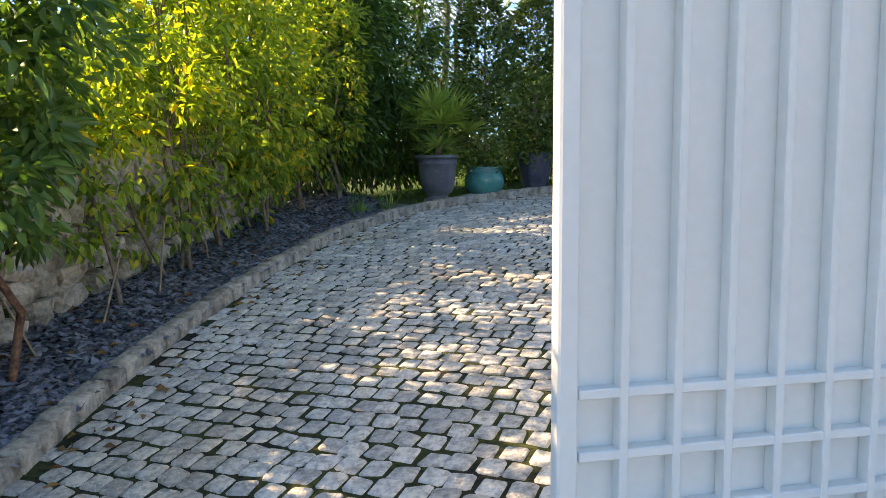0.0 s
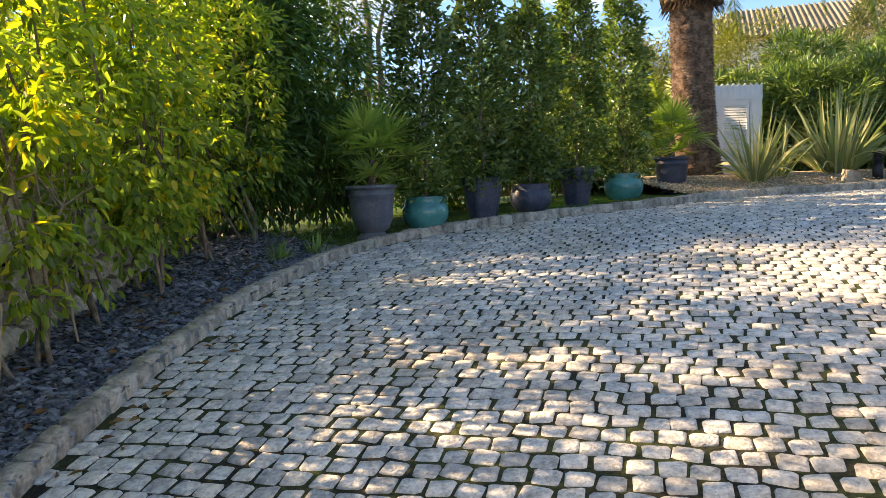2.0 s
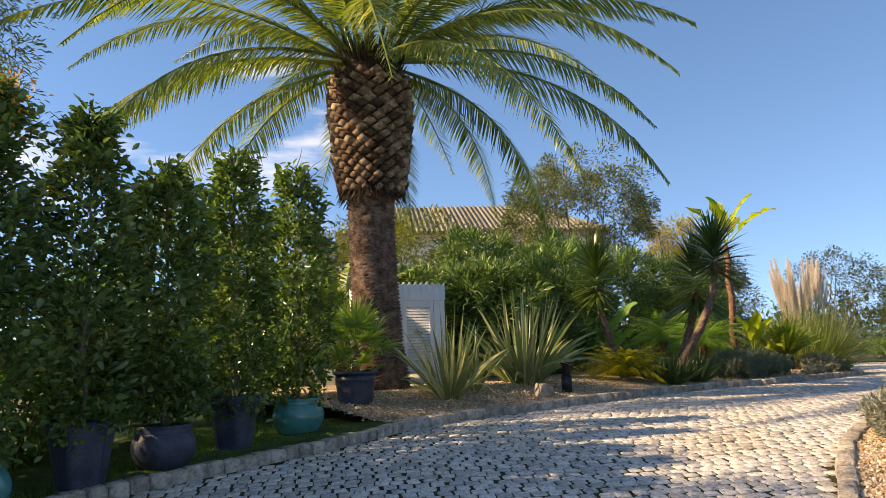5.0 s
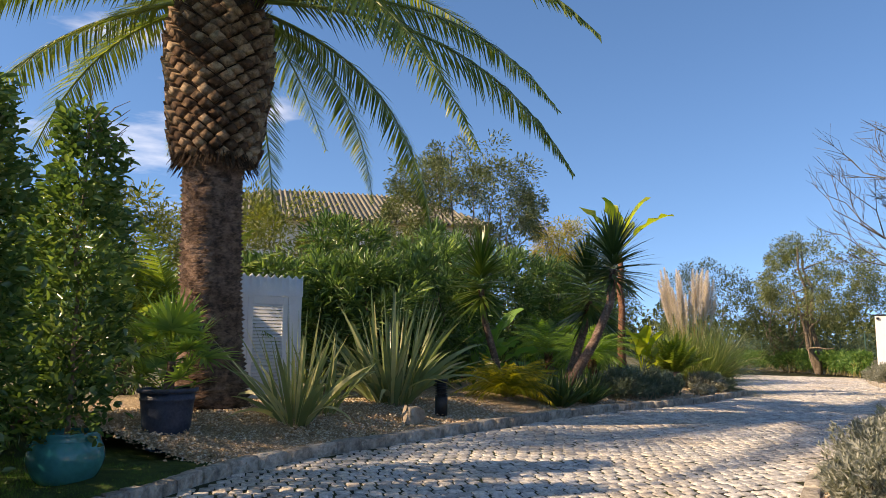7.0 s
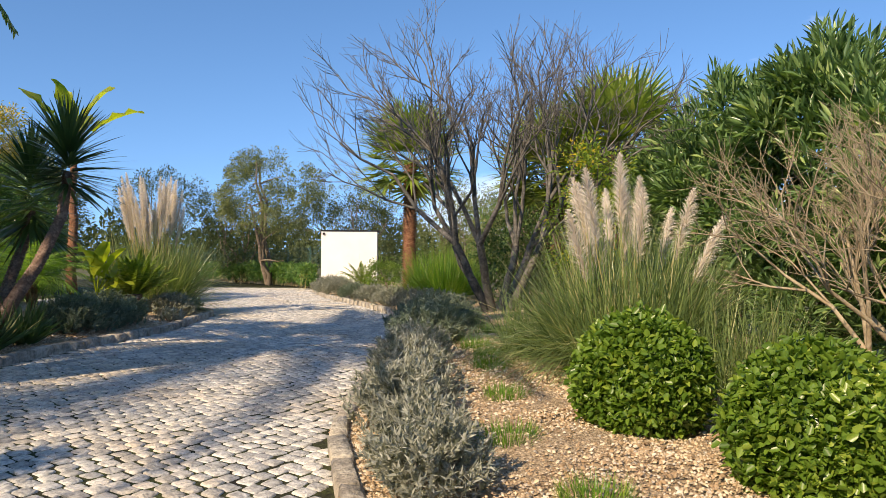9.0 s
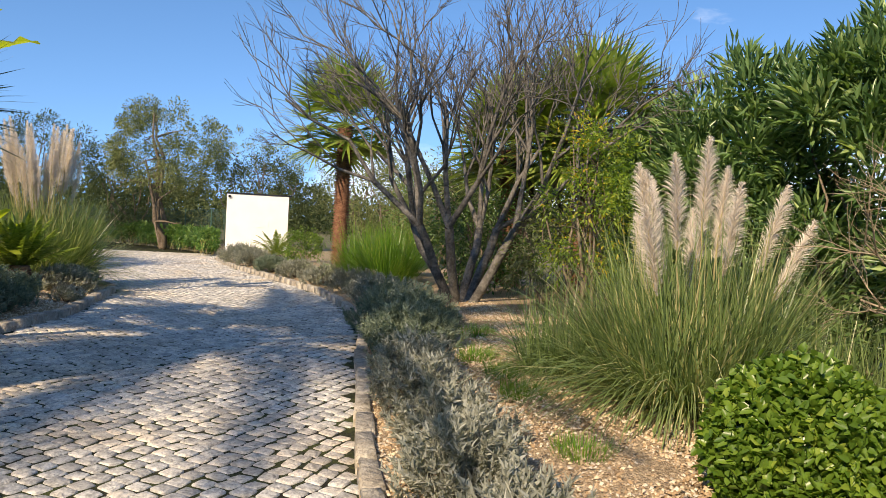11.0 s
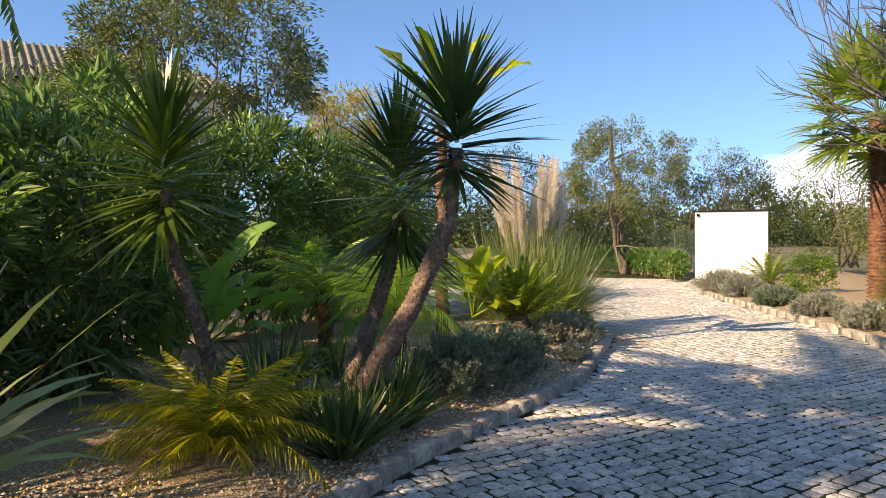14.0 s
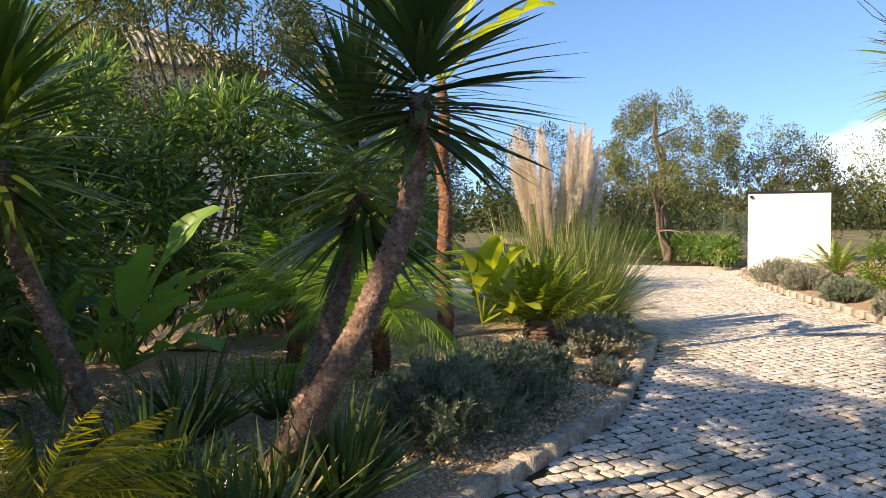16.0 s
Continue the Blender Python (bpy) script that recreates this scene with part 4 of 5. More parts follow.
part("fibre_collar", ribbons(np.c_[np.cos(stub_a) * 0.46, np.sin(stub_a) * 0.46, stub_z], np.c_[np.cos(stub_a) * 0.5, np.sin(stub_a) * 0.5, np.ones(260)], rng.uniform(0.15, 0.4, 260), 0.04, 0.2, 2), "darkfibre", palm, "dark brown fibre between the leaf stalks")
frond_ring(palm, 48, (-0.2, 1.35), (0, 0, 4.85), dict(length=4.5, rise=0.35, drop=2.4, leaflets=135, lw=0.032, ll=0.50, hang=0.25), "l_palm", variants=8, r0=0.33)

# ---- louvred store ----
store = thing("storage_box", (6.285, 14.39, bz(6.4, 14.3) - 0.05), "white wooden store with louvred doors and scalloped top", "store", turn=math.atan2(-0.07, 1.5))
SW, SH, SD = 1.35, 1.62, 0.7
x0 = -SW / 2
part("side_panel", box(x0, -0.19, 0, x0 + 0.03, SD - 0.19, SH - 0.03), "whitewood", store)
part("side_panel", box(-x0 - 0.03, -0.19, 0, -x0, SD - 0.19, SH - 0.03), "whitewood", store)
part("back_panel", box(x0 + 0.03, SD - 0.22, 0, -x0 - 0.03, SD - 0.19, SH - 0.03), "whitewood", store)
part("corner_panel", box(SW / 2 - 0.2, -0.2, 0, SW / 2 - 0.032, -0.165, SH - 0.264), "whitewood", store)
for k_door in range(2):
    w = (SW - 0.235) / 2 - 0.003
    dx = x0 + 0.031 + k_door * (w + 0.003)
    for a, b, c, d in ((0, 0, 0.07, SH - 0.264), (w - 0.07, 0, w, SH - 0.264), (0.07, 0, w - 0.07, 0.10), (0.07, SH - 0.37, w - 0.07, SH - 0.264)):
        part("door_frame", box(dx + a, -0.20, b, dx + c, -0.165, d), "whitewood", store)
    for k in range(26):
        zc = 0.125 + k * 0.0445
        v, f = box(-(w - 0.14) / 2, -0.024, -0.004, (w - 0.14) / 2, 0.024, 0.004, 0)
        c, s = math.cos(0.75), math.sin(0.75)
        v = np.c_[v[:, 0] + dx + w / 2, v[:, 1] * c - v[:, 2] * s - 0.18, v[:, 1] * s + v[:, 2] * c + zc]
        part("louvre", (v, f), "whitewood", store)
sv, prof = [], []
for i in range(241):
    x = x0 + SW * i / 240
    prof.append((x, SH + 0.02 - 0.045 * abs(math.sin(math.pi * i / 240 * 13))))
v = [(x, y, z) for y in (-0.215, -0.185) for x, z in prof] + [(x, y, SH - 0.262) for y in (-0.215, -0.185) for x, z in prof]
m = len(prof)
f = [(i, i + 1, 2 * m + i + 1, 2 * m + i) for i in range(m - 1)] + [(m + i + 1, m + i, 3 * m + i, 3 * m + i + 1) for i in range(m - 1)] + [(i + 1, i, m + i, m + i + 1) for i in range(m - 1)]
part("scalloped_board", (np.array(v), np.array(f)), "whitewood", store)

# ---- left bed ----
blade_clump("flax", (5.75, 12.2, bz(5.75, 12.2)), 70, (0.8, 1.4), (0.05, 0.078), "l_phor", "variegated New Zealand flax with arching sword leaves", "plant", 0.14, (0.05, 1.05), (0.15, 0.7), group="flax", single=True, pale="l_flaxpale", seg=6, flat=False)
blade_clump("flax", (6.25, 12.5, bz(6.25, 12.5)), 46, (0.6, 1.05), (0.035, 0.055), "l_phor", "variegated New Zealand flax with arching sword leaves", "plant", 0.14, (0.05, 0.8), (0.1, 0.5), group="flax", single=True, pale="l_flaxpale", seg=6, flat=False)
blade_clump("flax", (7.55, 12.95, bz(7.55, 12.95)), 130, (1.0, 1.85), (0.06, 0.095), "l_phor", "large green flax clump with long sword leaves", "plant", 0.25, (0.05, 1.2), (0.15, 0.65), group="flax", single=True, pale="l_flaxpale", seg=6, flat=False)
bol = thing("bollard_lamp", (7.72, 12.2, bz(7.72, 12.2) - 0.02), "black louvred garden bollard lamp in the gravel", "lamp")
part("post", lathe([(0.001, 0), (0.075, 0), (0.075, 0.24), (0.06, 0.242)], 20), "darkmetal", bol, smooth=False)
for k in range(6):
    part("louvre", lathe([(0.05, 0.25 + k * 0.028), (0.078, 0.245 + k * 0.028), (0.078, 0.251 + k * 0.028), (0.05, 0.262 + k * 0.028)], 20), "darkmetal", bol)
part("cap", lathe([(0.055, 0.24), (0.055, 0.41), (0.08, 0.415), (0.08, 0.435), (0.001, 0.445)], 20), "darkmetal", bol)
me = boulder()
me.materials.append(M["rock"])
rk = tagged(new("boulder", me), "small sandy boulder lying on the gravel", "rock")
rk.location, rk.scale, rk.rotation_euler = (7.12, 11.98, bz(7.12, 11.98) + 0.06), (0.34, 0.24, 0.24), (0.1, 0.2, 0.5)
gp = thing("golden_palm", (9.4, 12.72, bz(9.4, 12.72) - 0.06), "small golden-yellow feather palm on gravel", "palm")
part("trunk", tube(bend((0, 0, -0.05), (0, 0, 0.16), 4), np.linspace(0.09, 0.06, 4), 8, 0.1), "bark", gp)
frond_ring(gp, 36, (0.45, 1.5), (0, 0, 0.14), dict(length=0.68, rise=0.16, drop=0.55, leaflets=38, lw=0.0115, ll=0.18, hang=0.35, vee=1.0), "l_gpalm", variants=9, r0=0.07)


def yucca(foot, path, r, heads, label):
    t = thing("yucca", (foot[0], foot[1], bz(*foot) - 0.08), label, "yucca", "yuccas")
    p = np.array(path, float) - [foot[0], foot[1], bz(*foot) - 0.08]
    ringed_trunk(p, r, "yuccabark", t, 0.035, 0.006, 12)
    for n, L, w, low, tall, mat in heads:
        spiky_head(t, p[-1], n, L, w, mat, low=low, tall=tall)
    return t


yucca((10.58, 12.88), [(10.58, 12.88, 1.45), (10.64, 12.6, 1.85), (10.72, 12.25, 2.4), (10.78, 12.0, 2.95), (10.78, 11.93, 3.45)], [0.095, 0.078, 0.066, 0.058, 0.052], [(240, 0.66, 0.046, -0.35, 0.28, "l_yucca")], "tall leaning yucca with a head of dark sword leaves")
yucca((11.2, 13.3), [(11.2, 13.3, 1.5), (11.27, 13.12, 2.0), (11.37, 12.95, 2.6), (11.42, 12.88, 3.05)], [0.085, 0.072, 0.062, 0.053], [(280, 0.66, 0.046, -0.6, 0.55, "l_yucca")], "leaning yucca with a heavy head of dark sword leaves")
yucca((10.35, 13.75), [(10.35, 13.75, 1.5), (10.15, 13.72, 2.1), (9.88, 13.7, 2.75), (9.8, 13.68, 3.2)], [0.06, 0.055, 0.05, 0.045], [(240, 0.62, 0.044, -0.5, 0.4, "l_yuccalight")], "thin leaning yucca with a head of green sword leaves")


for x, y, n, L in ((10.2, 13.15, 90, 0.68), (10.45, 12.55, 70, 0.6), (10.95, 12.65, 90, 0.58), (10.12, 12.75, 80, 0.58), (11.4, 13.55, 50, 0.42), (9.75, 13.3, 60, 0.55), (10.81, 13.68, 110, 0.66), (10.07, 12.37, 110, 0.66), (10.81, 12.49, 110, 0.66)):
    blade_clump("spiky_clump", (x, y, bz(x, y)), n, (L * 0.6, L), (0.036, 0.054), "l_yucca", "low rosette of stiff dark sword leaves", "plant", 0.05, (0.1, 1.7), (0.0, 0.15), group="spiky rosettes", seg=3, flat=False, single=True, pale="l_flaxpale" if n == 70 else "l_yucca")
blade_clump("lily_clump", (11.9, 14.35, bz(11.9, 14.35)), 120, (0.22, 0.42), (0.016, 0.026), "l_grass", "bright green clump of strap leaves", "plant", 0.22, (0.2, 1.3), (0.3, 0.8), group="strap-leaf clumps")

for x, y, h, n, L, lab in ((12.62, 13.78, 0.42, 44, 0.85, "small feathery date palm with fibrous orange trunk"), (12.75, 14.9, 0.55, 40, 0.9, "small feathery date palm with fibrous trunk")):
    t = thing("pygmy_palm", (x, y, bz(x, y) - 0.05), lab, "palm", "pygmy date palms")
    ringed_trunk([(0, 0, 0), (0.02, 0, h * 0.5), (0, 0.02, h + 0.1)], [0.075, 0.07, 0.085], "redbark", t, 0.03, 0.008, 10)
    frond_ring(t, n, (-0.25, 1.3), (0, 0.02, h + 0.12), dict(length=L, rise=0.1, drop=0.5, leaflets=44, lw=0.009, ll=0.2, hang=0.25), "l_rob", variants=5, r0=0.03)
cy = thing("cycad", (14.9, 13.6, bz(14.9, 13.6) - 0.04), "sago cycad with stiff upright feather leaves", "cycad")
ringed_trunk([(0, 0, 0), (0, 0, 0.2), (0, 0, 0.34)], [0.16, 0.17, 0.12], "palmbark", cy, 0.04, 0.02, 12)
frond_ring(cy, 44, (0.45, 1.45), (0, 0, 0.3), dict(length=0.88, rise=0.1, drop=0.14, leaflets=60, lw=0.018, ll=0.13, hang=0.03, vee=0.9), "l_fan", variants=5, r0=0.05)


def bird_of_paradise(x, y, h, specs, label, mat, lean=(0.0, 0.0), low=()):
    t = thing("banana_plant", (x, y, bz(x, y) - 0.05), label, "plant", "giant bird of paradise")
    top = np.array([lean[0], lean[1], h])
    if h > 0.5:
        ringed_trunk(bend((0, 0, 0), top, 8, 0, 0.02), np.linspace(0.085, 0.05, 8), "redbark", t, 0.09, 0.005, 10)
    paddles(t, tuple(top), specs, mat)
    for (dx, dy, dz, lst) in low:
        paddles(t, (dx, dy, dz), lst, mat)
    return t


bird_of_paradise(14.0, 14.15, 2.6, [(200, 65, 0.75, 0.3), (320, 70, 0.8, 0.3), (60, 78, 0.7, 0.3), (130, 60, 0.75, 0.3), (280, 40, 0.8, 0.32), (20, 45, 0.8, 0.3)], "tall giant bird of paradise with reddish stem", "l_banana")
bird_of_paradise(14.3, 13.9, 0.3, [(300, 70, 0.55, 0.26), (230, 75, 0.6, 0.28), (180, 72, 0.6, 0.28), (330, 50, 0.55, 0.22), (60, 60, 0.5, 0.22), (280, 30, 0.4, 0.1)], "young broad-leaved plant with yellow-green leaves", "l_banana")
bird_of_paradise(11.3, 15.2, 0.2, [(300, 55, 0.7, 0.22), (330, 35, 0.7, 0.2), (250, 60, 0.8, 0.22), (200, 65, 0.7, 0.2), (290, 25, 0.6, 0.16), (310, 70, 0.9, 0.24), (20, 50, 0.7, 0.2), (230, 35, 0.6, 0.18), (270, 45, 0.7, 0.2)], "clump of broad green bird of paradise leaves", "l_strel")
bird_of_paradise(10.5, 14.6, 0.1, [(230, 60, 0.5, 0.14), (260, 75, 0.6, 0.14), (200, 50, 0.5, 0.12), (300, 65, 0.5, 0.12), (170, 70, 0.5, 0.12)], "low clump of narrow green paddle leaves", "l_strel")
ag = thing("agave", (13.6, 15.6, bz(13.6, 15.6)), "large blue-green agave rosette in the shade", "agave")
for k in range(40):
    el, az = -0.2 + 1.15 * k / 40, k * 2.39996
    way = np.array([[math.cos(az) * math.cos(el), math.sin(az) * math.cos(el), math.sin(el) + 0.1]])
    part("leaf", ribbons(np.array([[0, 0, 0.5]]) + way * 0.05, way, rng.uniform(0.46, 0.6), 0.14, 0.15, 4, 2.0), "l_agave", ag)
part("stem", tube(bend((0, 0, -0.1), (0, 0, 0.55), 3), 0.08, 8), "bark", ag)



def lavender(x, y, r, h, mat, label, n=None):
    """A cushion of fine upright grey shoots."""
    t = thing("lavender", (x, y, bz(x, y)), label, "lavender", "lavender bushes")
    m = n or int(300 * (r / 0.4) ** 1.5)
    each = 46
    a = rng.uniform(0, 6.283, m)
    q = np.sqrt(rng.uniform(0, 1, m))
    lump = 1 + 0.22 * np.sin(a * 4 + x * 3) + 0.14 * np.sin(a * 7 + y * 5)
    foot = np.c_[np.cos(a) * r * q * lump * 0.92, np.sin(a) * r * q * lump * 0.92, h * 0.72 * np.sqrt(np.clip(1 - q ** 2.4, 0.02, 1)) * rng.uniform(0.45, 1.0, m)]
    way = unit(np.c_[np.cos(a) * q * 0.9, np.sin(a) * q * 0.9, np.ones(m)] + rng.normal(size=(m, 3)) * 0.22)
    i = np.repeat(np.arange(m), each)
    u = rng.uniform(-0.5, 1, m * each)[:, None]
    p = foot[i] + way[i] * u * (h * rng.uniform(0.2, 0.42, m))[i][:, None] + rng.normal(size=(m * each, 3)) * 0.006
    d = way[i] * 0.9 + unit(rng.normal(size=(m * each, 3))) * 0.8
    part("foliage", ribbons(p, d, rng.uniform(0.03, 0.06, m * each), 0.032, 0.05, 1, 2.6, flat=False), mat, t)
    k = 24
    aa = rng.uniform(0, 6.283, k)
    part("branchwork", join(*[tube(bend((0, 0, -0.03), (math.cos(q) * r * 0.7, math.sin(q) * r * 0.7, h * 0.5), 4), np.linspace(0.008, 0.003, 4), 4) for q in aa]), "bark", t)
    return t


for x, y, r, h, m in ((12.0, 12.72, 0.42, 0.5, "l_lavd"), (12.75, 12.8, 0.42, 0.48, "l_lavd"), (13.4, 12.85, 0.3, 0.42, "l_lavd"), (15.3, 13.2, 0.4, 0.38, "l_lav"), (15.95, 13.4, 0.36, 0.34, "l_lavd"), (14.15, 12.55, 0.15, 0.24, "l_lav"), (16.6, 13.65, 0.3, 0.3, "l_lavd")):
    lavender(x, y, r, h, m, "rounded grey-green lavender bush in gravel")


def pampas(x, y, n, L, plumes, label, ph=(1.9, 2.5), pr=0.5, spread=0.35, dirs=None, drp=(0.3, 0.8), pl=0.5, fat=1.0, bw=0.009):
    t = thing("pampas_grass", (x, y, bz(x, y)), label, "pampas grass", "pampas grass")
    a = rng.uniform(0, 6.283, n)
    e = 0.03 + 1.25 * rng.uniform(0, 1, n) ** 1.5
    rr = spread * np.sqrt(rng.uniform(0, 1, n))
    p = np.c_[np.cos(a) * rr, np.sin(a) * rr, np.full(n, -0.03)]
    part("foliage", ribbons(p, np.c_[np.cos(a) * e, np.sin(a) * e, np.ones(n)] + rng.normal(size=(n, 3)) * 0.24, rng.uniform(0.3, 1.1, n) * L, bw, rng.uniform(*drp, n) * np.clip(e, 0.2, 1), 5, 2.5), "l_pampas", t)
    for k in range(plumes):
        aa = rng.uniform(0, 6.283)
        rad = pr * math.sqrt(rng.uniform(0.02, 1))
        tip = np.array([math.cos(aa) * rad, math.sin(aa) * rad, rng.uniform(*ph)])
        foot = tip * [0.3, 0.3, 0]
        ln = bend(foot, tip, 7, 0, 0.01)
        st = part("stalk", tube(ln, np.linspace(0.007, 0.004, 7), 5), "straw", t)
        m = 900
        s = rng.uniform(0, 1, m)
        ax = unit(tip - foot)
        pos = tip + ax * (s[:, None] - 0.75) * pl
        dd = ax + unit(rng.normal(size=(m, 3))) * 0.6 + np.array([0.12, -0.06, 0])
        wid = np.sin(np.pi * np.clip(s * 0.85 + 0.12, 0, 1)) * 0.085 * fat + 0.02
        part("plume", ribbons(pos, dd, wid * 1.25, 0.0065, 0.35, 2, 2.0, flat=False), "plume", st)
    return t


pampas(16.75, 14.35, 5000, 1.8, 46, "large pampas grass with pale feathery plumes behind lavender", (1.7, 2.45), 0.6, 0.65, pl=0.8, fat=1.1, bw=0.013)

# back hedge of oleander and trees
for x, y, h, n in ((5.2, 16.3, 1.0, 5500), (7.4, 15.4, 1.0, 6500), (8.5, 15.0, 1.05, 7500), (9.7, 15.0, 1.1, 8500), (9.0, 16.3, 1.45, 8000), (11.0, 16.4, 1.5, 9000), (12.2, 17.0, 1.45, 8500), (13.6, 16.9, 1.45, 8500), (15.0, 16.9, 1.35, 8000), (16.4, 17.2, 1.3, 7000), (17.8, 18.2, 1.35, 6000)):
    put_shrub("oleander", x, y, (0, 0, h), (1.0, 0.9, h), int(n * 0.6), "l_oleander", "dense green oleander with long narrow leaves", "shrub", lsize=(0.19, 0.036), clumps=85, clump_r=0.23, stems=6, group="oleander hedge", droop=-0.1)
for x, y, h, r, n, m, lab in ((16.7, 21.7, 4.8, 2.6, 22000, "l_olive", "broad olive-green tree with fine leaves"), (10.2, 21.5, 2.35, 2.4, 15000, "l_hill", "mass of light green shrubs behind the oleander"), (6.6, 20.5, 2.1, 2.1, 11000, "l_hill", "mass of light green shrubs behind the palm"), (13.4, 22.5, 2.3, 2.0, 10000, "l_olive", "olive-green tree before the house"), (18.6, 18.6, 1.8, 1.2, 9000, "l_olive", "olive-green shrub behind the pampas grass"), (3.6, 19.0, 1.9, 2.0, 8000, "l_mid", "green shrub behind the palm")):
    zc = h
    put_shrub("garden_tree", x, y, (0, 0, zc), (r, r, h * 0.45 if h > 4 else h * 0.85), n, m, lab, "tree", lsize=(0.125, 0.04), clumps=150, clump_r=0.36, stems=8, stem_r=0.06, group="trees at the back", twigs=3, droop=0.1)
put_shrub("golden_tree", 20.8, 21.4, (0, 0, 4.2), (1.1, 1.1, 0.9), 6000, "l_gold", "small tree with golden-yellow foliage", "tree", lsize=(0.12, 0.03), clumps=60, clump_r=0.32, stems=6, stem_r=0.05)
t = thing("feather_palm", (6.1, 16.2, bz(6.1, 16.2)), "young feather palm with green arching fronds", "palm")
frond_ring(t, 26, (0.4, 1.35), (0, 0, 0.6), dict(length=2.2, rise=0.2, drop=1.0, leaflets=60, lw=0.03, ll=0.4), "l_fan", variants=4, r0=0.1)
part("trunk", tube(bend((0, 0, -0.1), (0, 0, 0.7), 4), 0.16, 10, 0.08), "palmbark", t)

# house behind the trees
house = thing("house", (17.6, 28.8, float(lie(17.6, 28.8)) + 0.0), "white house with clay tile roof behind the trees", "house", turn=-0.45)
part("wall", box(-5, 0, -0.3, 5, 7, 5.75, 0), "housewall", house)
roof = part("roof", (np.array([(-5.6, -0.6, 5.75), (5.6, -0.6, 5.75), (5.6, 7.6, 5.75), (-5.6, 7.6, 5.75), (-3.2, 3.5, 7.55), (3.2, 3.5, 7.55)]), [(0, 1, 5, 4), (1, 2, 5), (2, 3, 4, 5), (3, 0, 4), (3, 2, 1, 0)]), "rooftile", house)
geo = []
for i in range(54):
    x = -5.4 + i * 0.204
    top = np.array([np.clip(x, -3.2, 3.2), 3.5, 7.55]) if abs(x) < 3.2 else np.array([x, -0.6 + 4.1 * (5.6 - abs(x)) / 2.4, 5.75 + 1.8 * (5.6 - abs(x)) / 2.4])
    geo.append(tube([(x, -0.62, 5.77), tuple((np.array([x, -0.62, 5.77]) + top) / 2 + [0, 0, 0.02]), tuple(top + [0, 0, 0.02])], 0.055, 6))
part("roof_tiles", join(*geo), "rooftile", roof)
for x in (-3, 0.4, 3):
    w = part("window", box(x - 0.6, -0.03, 1.9, x + 0.6, 0.03, 3.1, 0.01), "glass", house)
    part("sill", box(x - 0.7, -0.12, 1.82, x + 0.7, -0.002, 1.88, 0.01), "housewall", w)

# ---- right bed ----
for x, y, r, h, m in ((6.75, 7.1, 0.25, 0.42, "l_lav"), (7.35, 7.25, 0.26, 0.4, "l_lav"), (7.95, 7.5, 0.28, 0.44, "l_lav"), (8.6, 7.55, 0.28, 0.42, "l_lav"), (9.5, 7.78, 0.3, 0.42, "l_lav"), (10.3, 7.85, 0.3, 0.42, "l_lav"), (11.6, 7.95, 0.44, 0.5, "l_lavd"), (12.8, 8.05, 0.5, 0.52, "l_lavd"), (14.0, 8.2, 0.45, 0.5, "l_lavd"), (15.6, 8.65, 0.42, 0.42, "l_lav"), (17.0, 9.15, 0.42, 0.42, "l_lav"), (18.6, 9.95, 0.4, 0.4, "l_lav"), (20.2, 10.8, 0.42, 0.4, "l_lav"), (22.2, 11.8, 0.4, 0.4, "l_lavd"), (24.3, 12.8, 0.5, 0.5, "l_lav"), (26.0, 13.6, 0.55, 0.55, "l_lav")):
    lavender(x, y, r, h, m, "rounded silver-grey lavender bush along the kerb")
for x, y, s in ((6.6, 6.3, 1.0), (7.5, 6.76, 1.0), (8.5, 6.85, 0.9), (9.75, 7.05, 1.0), (11.0, 7.35, 1.1), (10.4, 7.15, 0.9), (12.2, 7.3, 1.0)):
    blade_clump("grass_tuft", (x, y, bz(x, y)), 420, (0.10 * s, 0.2 * s), (0.004, 0.007), "l_grass", "small tuft of fine green grass in the gravel", "grass", 0.17 * s, (0.05, 0.9), (0.1, 0.5), seg=2, group="grass tufts")


def box_ball(x, y, r, n, label):
    t = thing("box_ball", (x, y, bz(x, y) - 0.13), label, "shrub", "clipped balls")
    u = unit(rng.normal(size=(n, 3)))
    rr = r * (1 + 0.035 * np.sin(u[:, 0] * 9 + u[:, 2] * 7) + 0.03 * rng.normal(size=n)) * rng.uniform(0.86, 1.02, n)
    p = u * rr[:, None] * [1, 1, 0.98] + [0, 0, r * 0.93]
    p = p[p[:, 2] > 0.0]
    part("crown", leaves(p, u[:len(p)] * 0.5 + rng.normal(size=(len(p), 3)) * 0.7 + [0, 0, 0.3], 0.052, 0.033, fine=True), "l_box", t)
    part("inner_core", lathe([(0.02, -0.03), (r * 0.5, 0.12 * r), (r * 0.8, 0.7 * r), (r * 0.8, 1.1 * r), (r * 0.5, 1.6 * r), (0.02, 1.75 * r)], 16), "l_dark", t)


box_ball(7.9, 5.97, 0.42, 9500, "clipped bright green box ball on gravel")
box_ball(7.0, 5.22, 0.44, 9500, "clipped bright green box ball on gravel")
box_ball(6.1, 4.55, 0.44, 9500, "clipped bright green box ball on gravel")
pampas(9.75, 5.9, 4600, 1.6, 15, "tall pampas grass with cream plumes and arching green blades", (1.15, 1.75), 0.75, 0.5, pl=0.62, fat=1.25, drp=(0.3, 1.1), bw=0.011)
for x, y, L in ((11.2, 5.6, 1.3), (10.4, 6.6, 0.95), (9.2, 5.1, 1.1)):
    pampas(x, y, 1500, L, 0, "arching green pampas grass without plumes", spread=0.4, drp=(0.4, 1.2))
